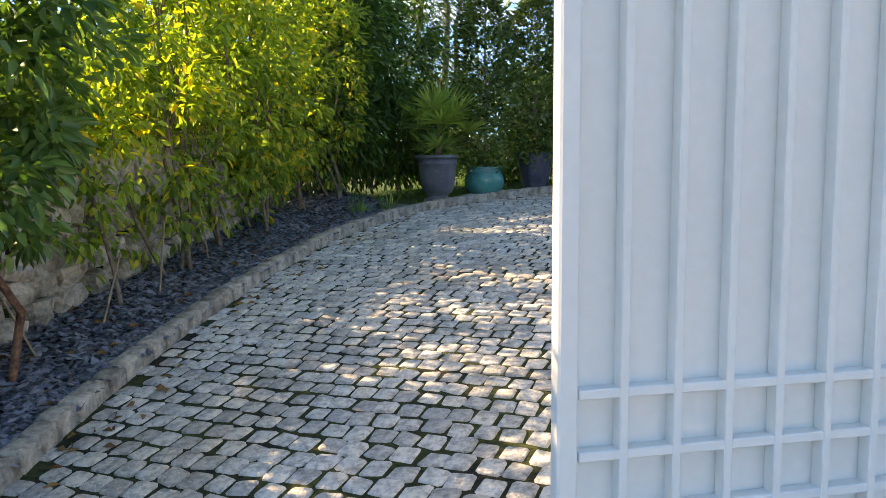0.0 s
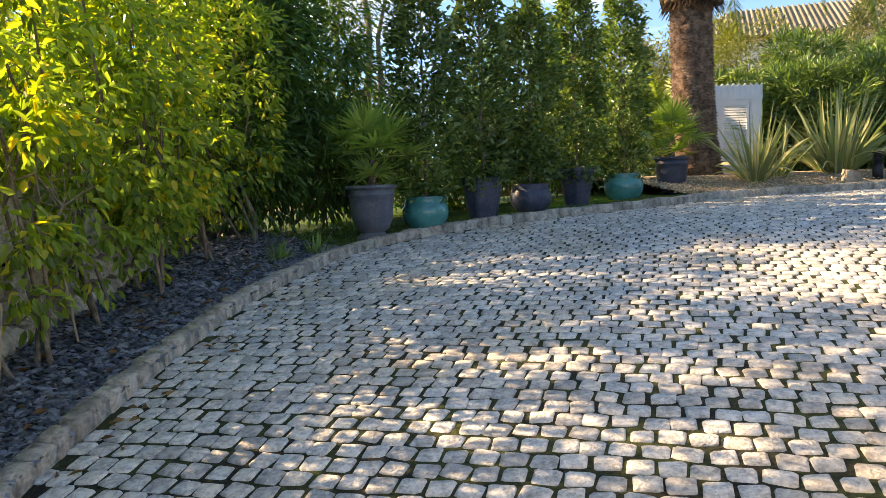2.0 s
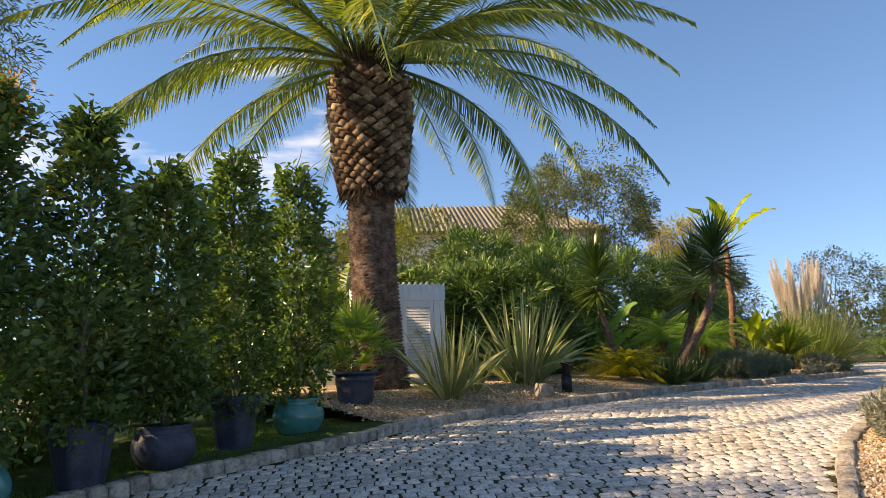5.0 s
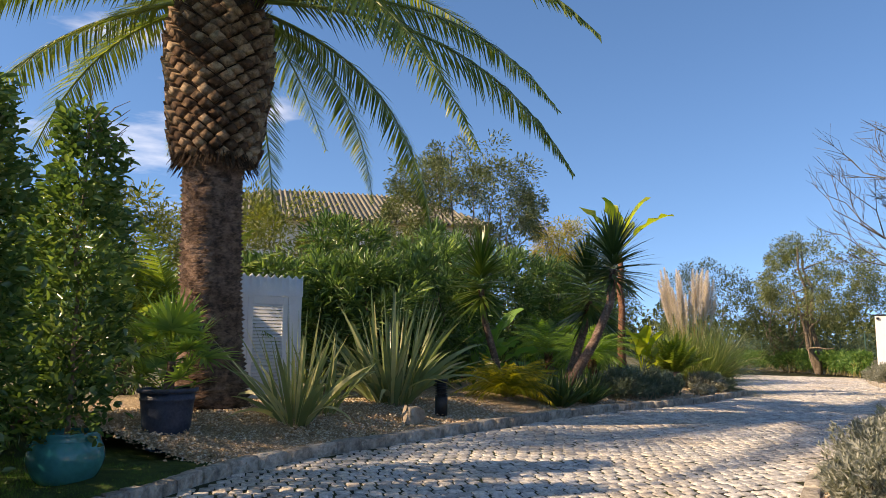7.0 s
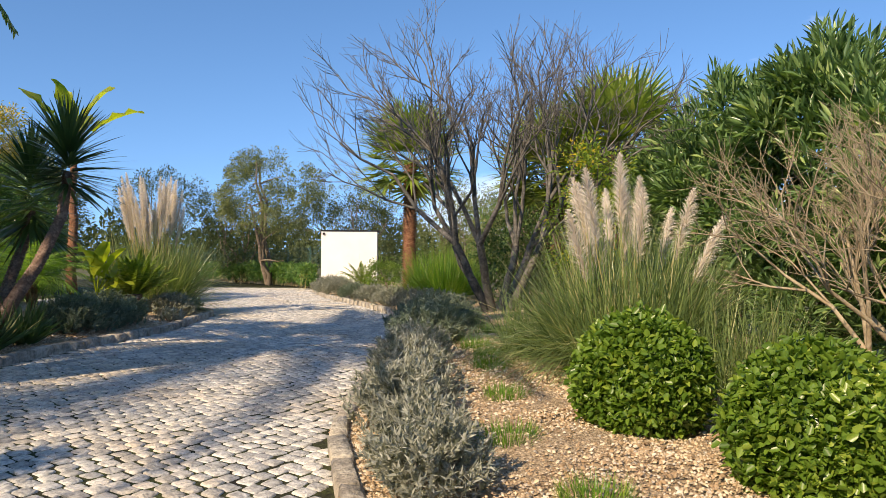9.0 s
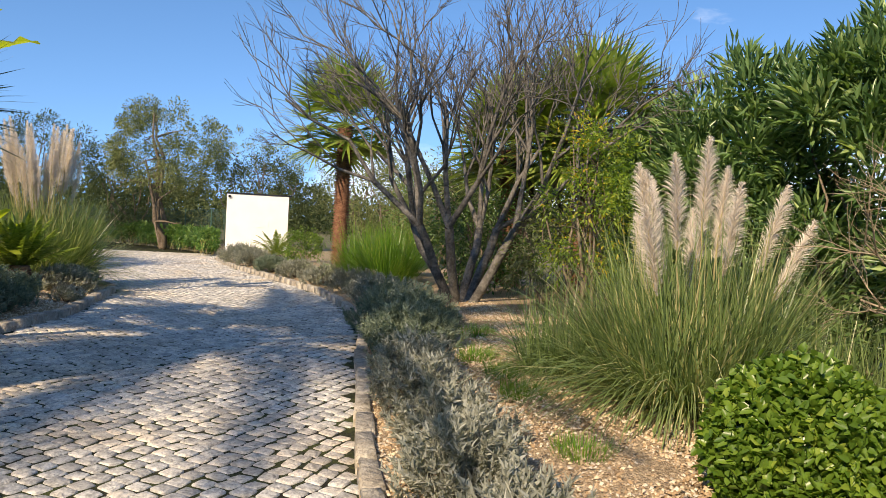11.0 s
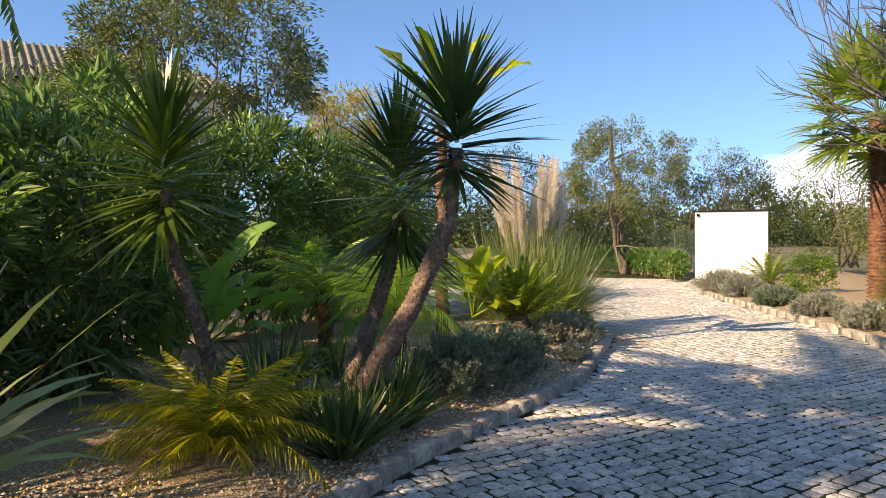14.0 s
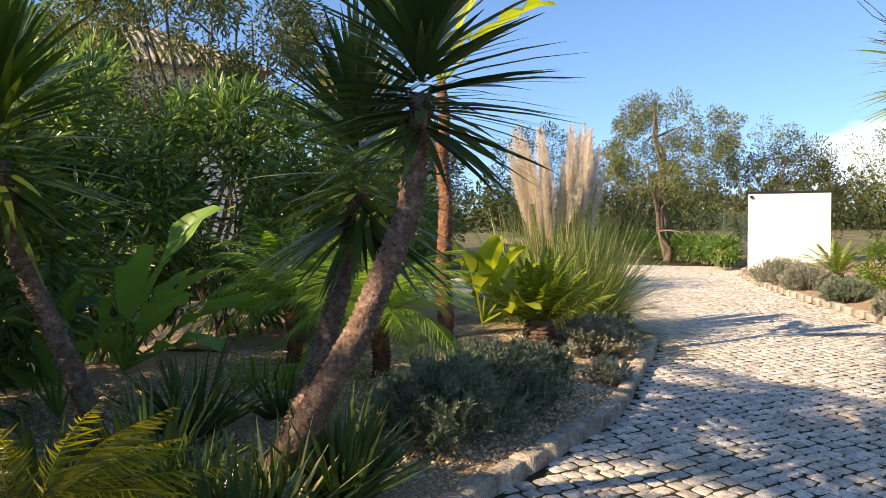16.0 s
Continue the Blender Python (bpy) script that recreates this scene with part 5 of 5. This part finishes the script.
for x, y, h, n in ((11.9, 3.6, 1.75, 11000), (13.2, 4.3, 1.6, 9000), (10.4, 3.1, 1.6, 9000), (14.6, 4.6, 1.5, 7000), (8.6, 2.9, 1.45, 8000), (6.8, 2.6, 1.3, 6000), (16.4, 4.4, 1.5, 6000)):
    put_shrub("oleander", x, y, (0, 0, h), (1.1, 0.95, h), n, "l_oleander", "tall sunlit oleander with long narrow leaves", "shrub", lsize=(0.2, 0.038), clumps=170, clump_r=0.2, stems=7, group="oleander hedge", droop=-0.35, turn_up=0.15)
put_shrub("yellow_bush", 12.9, 6.1, (0, 0, 1.45), (0.6, 0.6, 0.95), 4200, "l_yellow", "loose bush with small yellow-green leaves", "shrub", lsize=(0.06, 0.026), clumps=55, clump_r=0.2, stems=8, twigs=4, droop=0.2)
put_shrub("shrub", 14.2, 6.2, (0, 0, 0.75), (0.7, 0.7, 0.75), 3500, "l_olive", "low dull green shrub under the bare tree", "shrub", lsize=(0.06, 0.02), clumps=45, clump_r=0.22, stems=6)
put_shrub("shrub", 16.6, 7.1, (0, 0, 0.8), (0.9, 0.8, 0.8), 4500, "l_dark", "dark green shrub under the bare tree", "shrub", lsize=(0.08, 0.03), clumps=50, clump_r=0.25, stems=6)


def bare_tree(name, x, y, stems, h, label, mat, depth=4, seed=3, r0=0.09, wide=0.55):
    """A leafless tree: stems that fork again and again."""
    g = np.random.default_rng(seed)
    t = thing(name, (x, y, bz(x, y) - 0.1), label, "tree")
    limbs, twigs = [], []

    def grow(p, d, L, r, k):
        tip = p + d * L
        mid = (p + tip) / 2 + g.normal(size=3) * 0.06 * L
        pts = np.array([p, (p + mid) / 2, mid, (mid + tip) / 2, tip])
        (limbs if k < 2 else twigs).append(tube(pts, np.linspace(r, r * 0.6, 5), 7 if k < 2 else 4))
        if k >= depth:
            return
        for _ in range(3 if k < depth - 1 else 5):
            q = pts[g.integers(2, 5)]
            nd = unit(d + unit(g.normal(size=3)) * wide + [0, 0, 0.12])
            grow(q, nd, L * g.uniform(0.55, 0.8), r * 0.55, k + 1)

    for s in range(stems):
        a = s * 6.283 / stems + g.uniform(-0.4, 0.4)
        d0 = unit([math.cos(a) * 0.55, math.sin(a) * 0.55, 1.0])
        foot = np.array([math.cos(a) * 0.14, math.sin(a) * 0.14, 0.0])
        first = foot + d0 * h * 0.22 + [0, 0, 0.05]
        limbs.append(tube(bend(foot, first, 5, 0, 0.02), np.linspace(r0, r0 * 0.85, 5), 9, 0.04))
        for _ in range(3):
            grow(first, unit(d0 + unit(g.normal(size=3)) * 0.45), h * 0.26, r0 * 0.62, 1)
    part("limb_frame", join(*limbs), mat, t)
    tagged(part("twig_crown", join(*twigs), mat, t), kind="stuff")
    return t


bare_tree("bare_tree", 14.9, 7.45, 6, 5.6, "spreading leafless tree with many grey stems", "palebark", 5, 3, 0.068, 0.62)
bare_tree("bare_tree", 17.2, 4.9, 4, 5.0, "leafless tree with fine upright grey twigs", "palebark", 5, 8, 0.07, 0.5)

bare_tree("bare_shrub", 8.4, 4.0, 6, 2.9, "pale leafless shrub with spreading twigs before oleander", "straw_bark", 5, 21, 0.03, 0.7)


def washingtonia(x, y, h, r, label, nf=40):
    t = thing("fan_palm_tree", (x, y, bz(x, y) - 0.1), label, "palm", "tall fan palms")
    ringed_trunk([(0, 0, 0), (0, 0, h * 0.5), (0.03, 0, h)], [r * 1.1, r, r * 1.05], "redbark", t, 0.06, 0.03, 12)
    fan_ring(t, nf, (-0.75, 1.35), (0.03, 0, h), 0.85, 0.8, "l_fan", 26, 0.075)


washingtonia(20.3, 9.95, 3.2, 0.155, "fan palm with red-brown trunk and drooping yellow-green fans", 38)
washingtonia(17.9, 6.6, 2.5, 0.2, "fan palm with red-brown trunk behind the bare tree", 40)
washingtonia(16.4, 5.5, 2.7, 0.2, "fan palm with red-brown trunk behind the bare tree", 40)
for x, y in ((17.6, 8.7), (18.7, 9.2), (19.3, 8.6)):
    blade_clump("fountain_grass", (x, y, bz(x, y)), 1300, (0.8, 1.45), (0.007, 0.011), "l_grass", "large fountain of fine bright green grass", "grass", 0.35, (0.05, 0.9), (0.3, 0.8), seg=5, group="fountain grass")
put_shrub("round_bush", 23.3, 11.3, (0, 0, 0.4), (0.48, 0.48, 0.42), 3500, "l_box", "low rounded green bush beside the kerb", "shrub", lsize=(0.05, 0.03), clumps=60, clump_r=0.14, stems=4)
cy2 = thing("cycad", (25.2, 12.4, bz(25.2, 12.4) - 0.04), "small sago cycad beside the white wall", "cycad")
part("trunk", tube(bend((0, 0, 0), (0, 0, 0.2), 3), 0.13, 10, 0.1), "palmbark", cy2)
frond_ring(cy2, 30, (0.2, 1.3), (0, 0, 0.18), dict(length=0.85, rise=0.1, drop=0.25, leaflets=44, lw=0.015, ll=0.14, hang=0.03), "l_fan", variants=4, r0=0.04)
blade_clump("grass_clump", (26.9, 13.6, bz(26.9, 13.6)), 200, (0.4, 0.75), (0.012, 0.02), "l_grass", "green grassy clump before the white wall", "grass", 0.15, (0.1, 1.0), (0.2, 0.6))

# white enclosure by the bend
WA = np.array([30.75, 15.5])
WB = WA + 2.12 * np.array([0.22, -0.975])
wd = unit(WB - WA)
enc = thing("white_enclosure", (WA[0], WA[1], float(lie(*WA)) - 0.1), "white rendered utility enclosure with a thin dark roof edge", "enclosure", turn=math.atan2(wd[1], wd[0]))
WL = float(np.linalg.norm(WB - WA))
part("front_wall", box(0, 0, 0, WL, 0.16, 2.33, 0.01), "render", enc)
part("side_wall", box(0, 0.162, 0, 0.16, 1.5, 2.31, 0.01), "wallside", enc)
part("side_wall", box(WL - 0.16, 0.162, 0, WL, 1.5, 2.31, 0.01), "wallside", enc)
part("roof", box(-0.02, -0.03, 2.333, WL + 0.10, 1.55, 2.38, 0.005), "darkmetal", enc)
part("lamp", box(0.05, -0.07, 2.2, 0.14, -0.002, 2.28, 0.01), "darkmetal", enc)
part("plate", box(0.95, -0.008, 1.2, 1.45, -0.001, 1.5, 0.003), "render", enc)

# clipped hedge, fence and trees along the far side
far = catmull([(31.3, 16.6), (33, 17.6), (36.3, 20.6), (39.4, 24.4), (43, 29.5)], 0.5)
fo = outward(far, -1)
for i in range(0, len(far) - 1, 2):
    x, y = far[i] + fo[i] * 0.35
    t = thing("hedge_shrub", (x, y, bz(x, y)), "low hedge with green tops and brown twiggy feet", "hedge", "low hedge by the fence")
    p, d = crown_points((0, 0, 0.5), (0.6, 0.45, 0.34), 40, 0.16, 1300)
    part("crown", leaves(p, d + [0, 0, 0.3], 0.12, 0.05), "l_mid", t)
    part("branchwork", join(*[tube(bend((rng.uniform(-0.5, 0.5), rng.uniform(-0.2, 0.2), -0.05), (rng.uniform(-0.5, 0.5), rng.uniform(-0.2, 0.2), 0.5), 4, 0, 0.03), 0.012, 4) for _ in range(14)]), "straw", t)
fence = thing("fence", (0, 0, 0), "green chain-link fence behind the low hedge", "fence")
fl = far + fo * 1.1
for i in range(0, len(fl), 5):
    part("post", tube([(fl[i][0], fl[i][1], float(lie(*fl[i])) - 0.2), (fl[i][0], fl[i][1], float(lie(*fl[i])) + 1.75)], 0.025, 8), "fence", fence)
geo = []
for i in range(len(fl) - 1):
    z = float(lie(*fl[i]))
    for j in range(6):
        a = fl[i] + (fl[i + 1] - fl[i]) * j / 6
        for sg in (1, -1):
            b = a + (fl[i + 1] - fl[i]) * sg * 2.0
            geo.append(tube([(a[0], a[1], z), ((a[0] + b[0]) / 2, (a[1] + b[1]) / 2, z + 0.85), (b[0], b[1], z + 1.7)], 0.004, 3))
tagged(part("mesh", join(*geo), "fence", fence), kind="stuff")
for x, y, h, r, n, m, lab, st in ((34.8, 19.2, 4.1, 2.5, 17000, "l_far", "spreading tree with thin yellow-green foliage", 3), (36.5, 15.5, 2.2, 2.2, 9000, "l_fargreen", "dark green bush behind the fence", 6), (33.5, 23.5, 2.6, 2.3, 9000, "l_fargreen", "dark green tree behind the fence", 6), (38.5, 22.0, 2.6, 2.3, 9000, "l_fargreen", "dark green tree behind the fence", 6), (40.0, 12.0, 2.7, 2.6, 9000, "l_far", "dull green bush beyond the enclosure", 6), (34.5, 9.5, 2.0, 2.2, 8000, "l_far", "dull brown-green bush beyond the enclosure", 8), (45, 19, 3.2, 3.5, 8000, "l_far", "rounded dull green distant tree", 6), (29.0, 27.0, 3.0, 2.4, 9000, "l_fargreen", "dark green tree behind the pampas grass", 6), (25.5, 24.5, 2.6, 2.2, 8000, "l_olive", "olive-green tree behind the pampas grass", 6), (31.0, 8.0, 1.7, 1.9, 7000, "l_mid", "green bush beyond the fan palm", 6), (27.0, 7.5, 1.7, 1.8, 7000, "l_far", "dull green bush beyond the fan palm", 6), (24.0, 6.0, 1.9, 1.9, 7000, "l_fargreen", "dark green bush beyond the fan palm", 6), (20.8, 4.0, 2.0, 1.9, 7000, "l_fargreen", "dark green bush beyond the oleander", 6)):
    zc = h * 0.92 if h > 4 else h * 0.95
    put_shrub("distant_tree", x, y, (0, 0, zc), (r, r, h * 0.5 if h > 4 else h * 0.9), n, m, lab, "tree", lsize=(0.12, 0.045), clumps=150, clump_r=0.38, stems=st, stem_r=0.12 if h > 4 else 0.05, group="distant trees", twigs=5, droop=0.1, spread=0.15 if h > 4 else 0.5)

# woods on the horizon
t = thing("far_woods", (0, 0, 0), "belt of far green woods on the skyline", "woods", kind="stuff")
pp, dd = [], []
for i in range(150):
    a = radians(-70 + 200 * i / 150)
    R = 85 + 14 * math.sin(i * 1.7)
    c = np.array([18 + R * math.cos(a), 12 + R * math.sin(a), 2.2])
    p, d = crown_points(c, (4.5, 4.5, 3.0 + 1.2 * math.sin(i * 2.3)), 30, 1.4, 500)
    pp.append(p)
    dd.append(d)
tagged(part("foliage", leaves(np.concatenate(pp), np.concatenate(dd), 0.8, 0.4), "l_fargreen", t), kind="stuff")

# ---- loose stones ----


def pebbles(name, line, sign, i0, i1, n, reach, size, mat, label, flat=0.7):
    i = rng.integers(i0, i1, n)
    d = 0.1 + (reach - 0.1) * rng.uniform(0, 1, n) ** 1.2
    q = line[i] + outward(line, sign)[i] * d[:, None] + rng.normal(size=(n, 2)) * 0.07
    keep = ~inside(q[:, 0], q[:, 1])
    q, d = q[keep], d[keep]
    n = len(q)
    c = np.c_[q, lie(q[:, 0], q[:, 1]) + mound(d) + 0.004]
    s = rng.uniform(size[0], size[1], (n, 1))
    a = rng.uniform(0, 6.28, n)
    ux, uy = np.c_[np.cos(a), np.sin(a), rng.normal(size=n) * 0.3], np.c_[-np.sin(a), np.cos(a), rng.normal(size=n) * 0.3]
    up = np.cross(ux, uy)
    e = rng.uniform(0.5, 0.95, (n, 1))
    v = np.stack([c + ux * s, c + uy * s * e, c - ux * s, c - uy * s * e, c + up * s * flat, c - up * s * flat], 1).reshape(-1, 3)
    b = np.arange(n)[:, None] * 6
    f = np.concatenate([b + [0, 1, 4], b + [1, 2, 4], b + [2, 3, 4], b + [3, 0, 4]])
    return tagged(part(name, (v, f), mat), label, "gravel", kind="stuff")


pebbles("slate_chips", left_line, 1, index_at(left_line, -1.75, 1.5), i_lawn, 30000, 1.3, (0.013, 0.036), "slate", "loose dark blue slate chips", 0.35)
pebbles("gravel", left_line, 1, i_grav, index_at(left_line, 17.0, 13.2), 70000, 3.6, (0.008, 0.020), "gravel", "loose beige gravel stones")
pebbles("gravel", right_line, -1, index_at(right_line, 4.2, 5.9), index_at(right_line, 15, 9.0), 75000, 2.9, (0.007, 0.018), "gravel", "loose orange-beige gravel stones")
n = 260
i = rng.integers(index_at(left_line, -1.78, 1.5), i_lawn, n)
d = np.where(rng.uniform(0, 1, n) < 0.75, rng.uniform(0.15, 1.0, n), -rng.uniform(0.03, 0.3, n))
q = left_line[i] + outward(left_line, 1)[i] * d[:, None]
z = lie(q[:, 0], q[:, 1]) + np.where(d > 0, mound(np.abs(d)) + 0.02, 0.005)
tagged(part("fallen_leaves", leaves(np.c_[q, z], np.c_[rng.normal(size=(n, 2)), rng.uniform(-0.05, 0.15, n)], 0.07, 0.03), "dryleaf"), "dry brown fallen leaves along the kerb", "leaves", kind="stuff")

# ---- kerbs ----


def kerb_row(name, line, sign, i0, i1, step, w, h, label, mat="kerb"):
    t = thing(name, (0, 0, 0), label, "kerb", kind="structure")
    ms = []
    for k in range(6):
        ms.append(mesh_of("kerb_stone", block(step * 0.97, w, h + 0.12, 0.014, 0.007), mat))
    k = max(1, int(round(step / 0.15)))
    o = outward(line, sign)
    for i in range(i0, i1, k):
        a, b = line[i], line[min(i + k, len(line) - 1)]
        c = (a + b) / 2 + o[i] * w / 2
        st = new("kerb_stone", ms[rng.integers(0, 6)])
        st.parent = t
        st.location = (c[0], c[1], float(lie(*c)) - 0.12 + rng.uniform(-0.006, 0.008))
        da = math.atan2(b[1] - a[1], b[0] - a[0])
        slope = math.atan2(float(lie(*b) - lie(*a)), float(np.linalg.norm(b - a)) + 1e-6)
        st.rotation_euler = Euler((rng.uniform(-0.04, 0.04), -slope, da + rng.uniform(-0.03, 0.03)), "XYZ")


i_a = index_at(left_line, -1.8, -1.0)
kerb_row("kerb_west", left_line, 1, i_a, i_grav, 0.15, 0.12, 0.09, "kerb of small rough beige stone blocks")
kerb_row("kerb_north", left_line, 1, i_grav, index_at(left_line, 19.5, 18.5), 0.3, 0.12, 0.10, "kerb of worn grey-beige stone blocks")
kerb_row("kerb_south", right_line, -1, index_at(right_line, 3.3, 2.4), index_at(right_line, 31.0, 15.7), 0.45, 0.12, 0.10, "kerb of long worn grey stone blocks")
kerb_row("kerb_east", right_line, -1, index_at(right_line, 31.2, 15.75), index_at(right_line, 44, 29), 0.6, 0.3, 0.06, "low pale kerb edging the far bend")

# ---- setts of the drive ----
STEP = 0.118
ang = radians(66)
ca, sa = math.cos(ang), math.sin(ang)
lu, lv = np.arange(-30, 45, STEP), np.arange(-30, 45, STEP * 0.98)
U, V = np.meshgrid(lu, lv, indexing="ij")
V = V + (rng.uniform(-0.02, 0.02, len(lu)))[:, None] + (np.arange(len(lu)) % 2)[:, None] * STEP * 0.45
U = U + 0.10 * np.sin(V * 0.7) + 0.02 * np.sin(V * 2.3)
X, Y = (U * ca - V * sa).ravel(), (U * sa + V * ca).ravel()
sel = (X > -2.2) & (X < 33) & (Y > -2.0) & (Y < 22)
X, Y = X[sel], Y[sel]
sel = inside(X, Y)
X, Y = X[sel], Y[sel]
near_k = kerb_distance(X, Y) > 0.05 if len(X) < 4000 else np.concatenate([kerb_distance(X[i:i + 2000], Y[i:i + 2000]) > 0.05 for i in range(0, len(X), 2000)])
X, Y = X[near_k] + rng.uniform(-0.008, 0.008, near_k.sum()), Y[near_k] + rng.uniform(-0.008, 0.008, near_k.sum())
n = len(X)


def sett_corners(n):
    """Outlines of hewn blocks: eight corners each, rounded and uneven."""
    h = np.array([[-1, -0.76], [-0.8, -1], [0.8, -1], [1, -0.76], [1, 0.76], [0.8, 1], [-0.8, 1], [-1, 0.76]], float)
    half = np.stack([rng.uniform(0.048, 0.0545, n), rng.uniform(0.0465, 0.055, n)], 1)
    skew = rng.normal(size=(n, 1)) * 0.10
    c = h[None] * half[:, None] + rng.uniform(-0.0055, 0.0055, (n, 8, 2))
    c[..., 0] += c[..., 1] * skew
    a = ang + rng.uniform(-0.11, 0.11, n)
    return np.stack([c[..., 0] * np.cos(a)[:, None] - c[..., 1] * np.sin(a)[:, None], c[..., 0] * np.sin(a)[:, None] + c[..., 1] * np.cos(a)[:, None]], -1)


SETT_F = np.array([[k + j, k + (j + 1) % 8, k + 8 + (j + 1) % 8, k + 8 + j] for k in (0, 8) for j in range(8)] + [[16, 17, 18, 19], [16, 19, 20, 23], [23, 20, 21, 22]])


def sett_mesh(xy, corners, ground):
    n = len(xy)
    top = rng.uniform(-0.003, 0.0045, n)
    tilt = rng.normal(size=(n, 2)) * 0.028
    v = np.zeros((n, 24, 3))
    for k, (s, z) in enumerate(((1.0, -0.03), (0.98, -0.006), (0.87, 0.0))):
        q = corners * s
        v[:, k * 8:k * 8 + 8, :2] = q + xy[:, None]
        base = lie(v[:, k * 8:k * 8 + 8, 0], v[:, k * 8:k * 8 + 8, 1]) if ground else 0.0
        v[:, k * 8:k * 8 + 8, 2] = base + z + top[:, None] + (q * tilt[:, None]).sum(-1)
    b = np.arange(n)[:, None, None] * 24
    return v.reshape(-1, 3), (b + SETT_F[None]).reshape(-1, 4)


order = np.lexsort((X, (Y > 4.4) | (Y < 3.2) | (X < -1.2) | (X > 1.9)))
first, rest = order[:300], order[300:]
tagged(part("setts", sett_mesh(np.c_[X[rest], Y[rest]], sett_corners(len(rest)), True), "cobble", road), kind="stuff")
kinds = [mesh_of("sett", sett_mesh(np.zeros((1, 2)), sett_corners(1), False), "cobble_part") for _ in range(12)]
for i in first:
    st = new("sett", kinds[i % 12])
    st.parent = road
    st.location = (X[i], Y[i], float(lie(X[i], Y[i])))
    st.rotation_euler = Euler((math.atan2(float(lie(X[i], Y[i] + 0.1) - lie(X[i], Y[i])), 0.1), -math.atan2(float(lie(X[i] + 0.1, Y[i]) - lie(X[i], Y[i])), 0.1), 0), "XYZ")
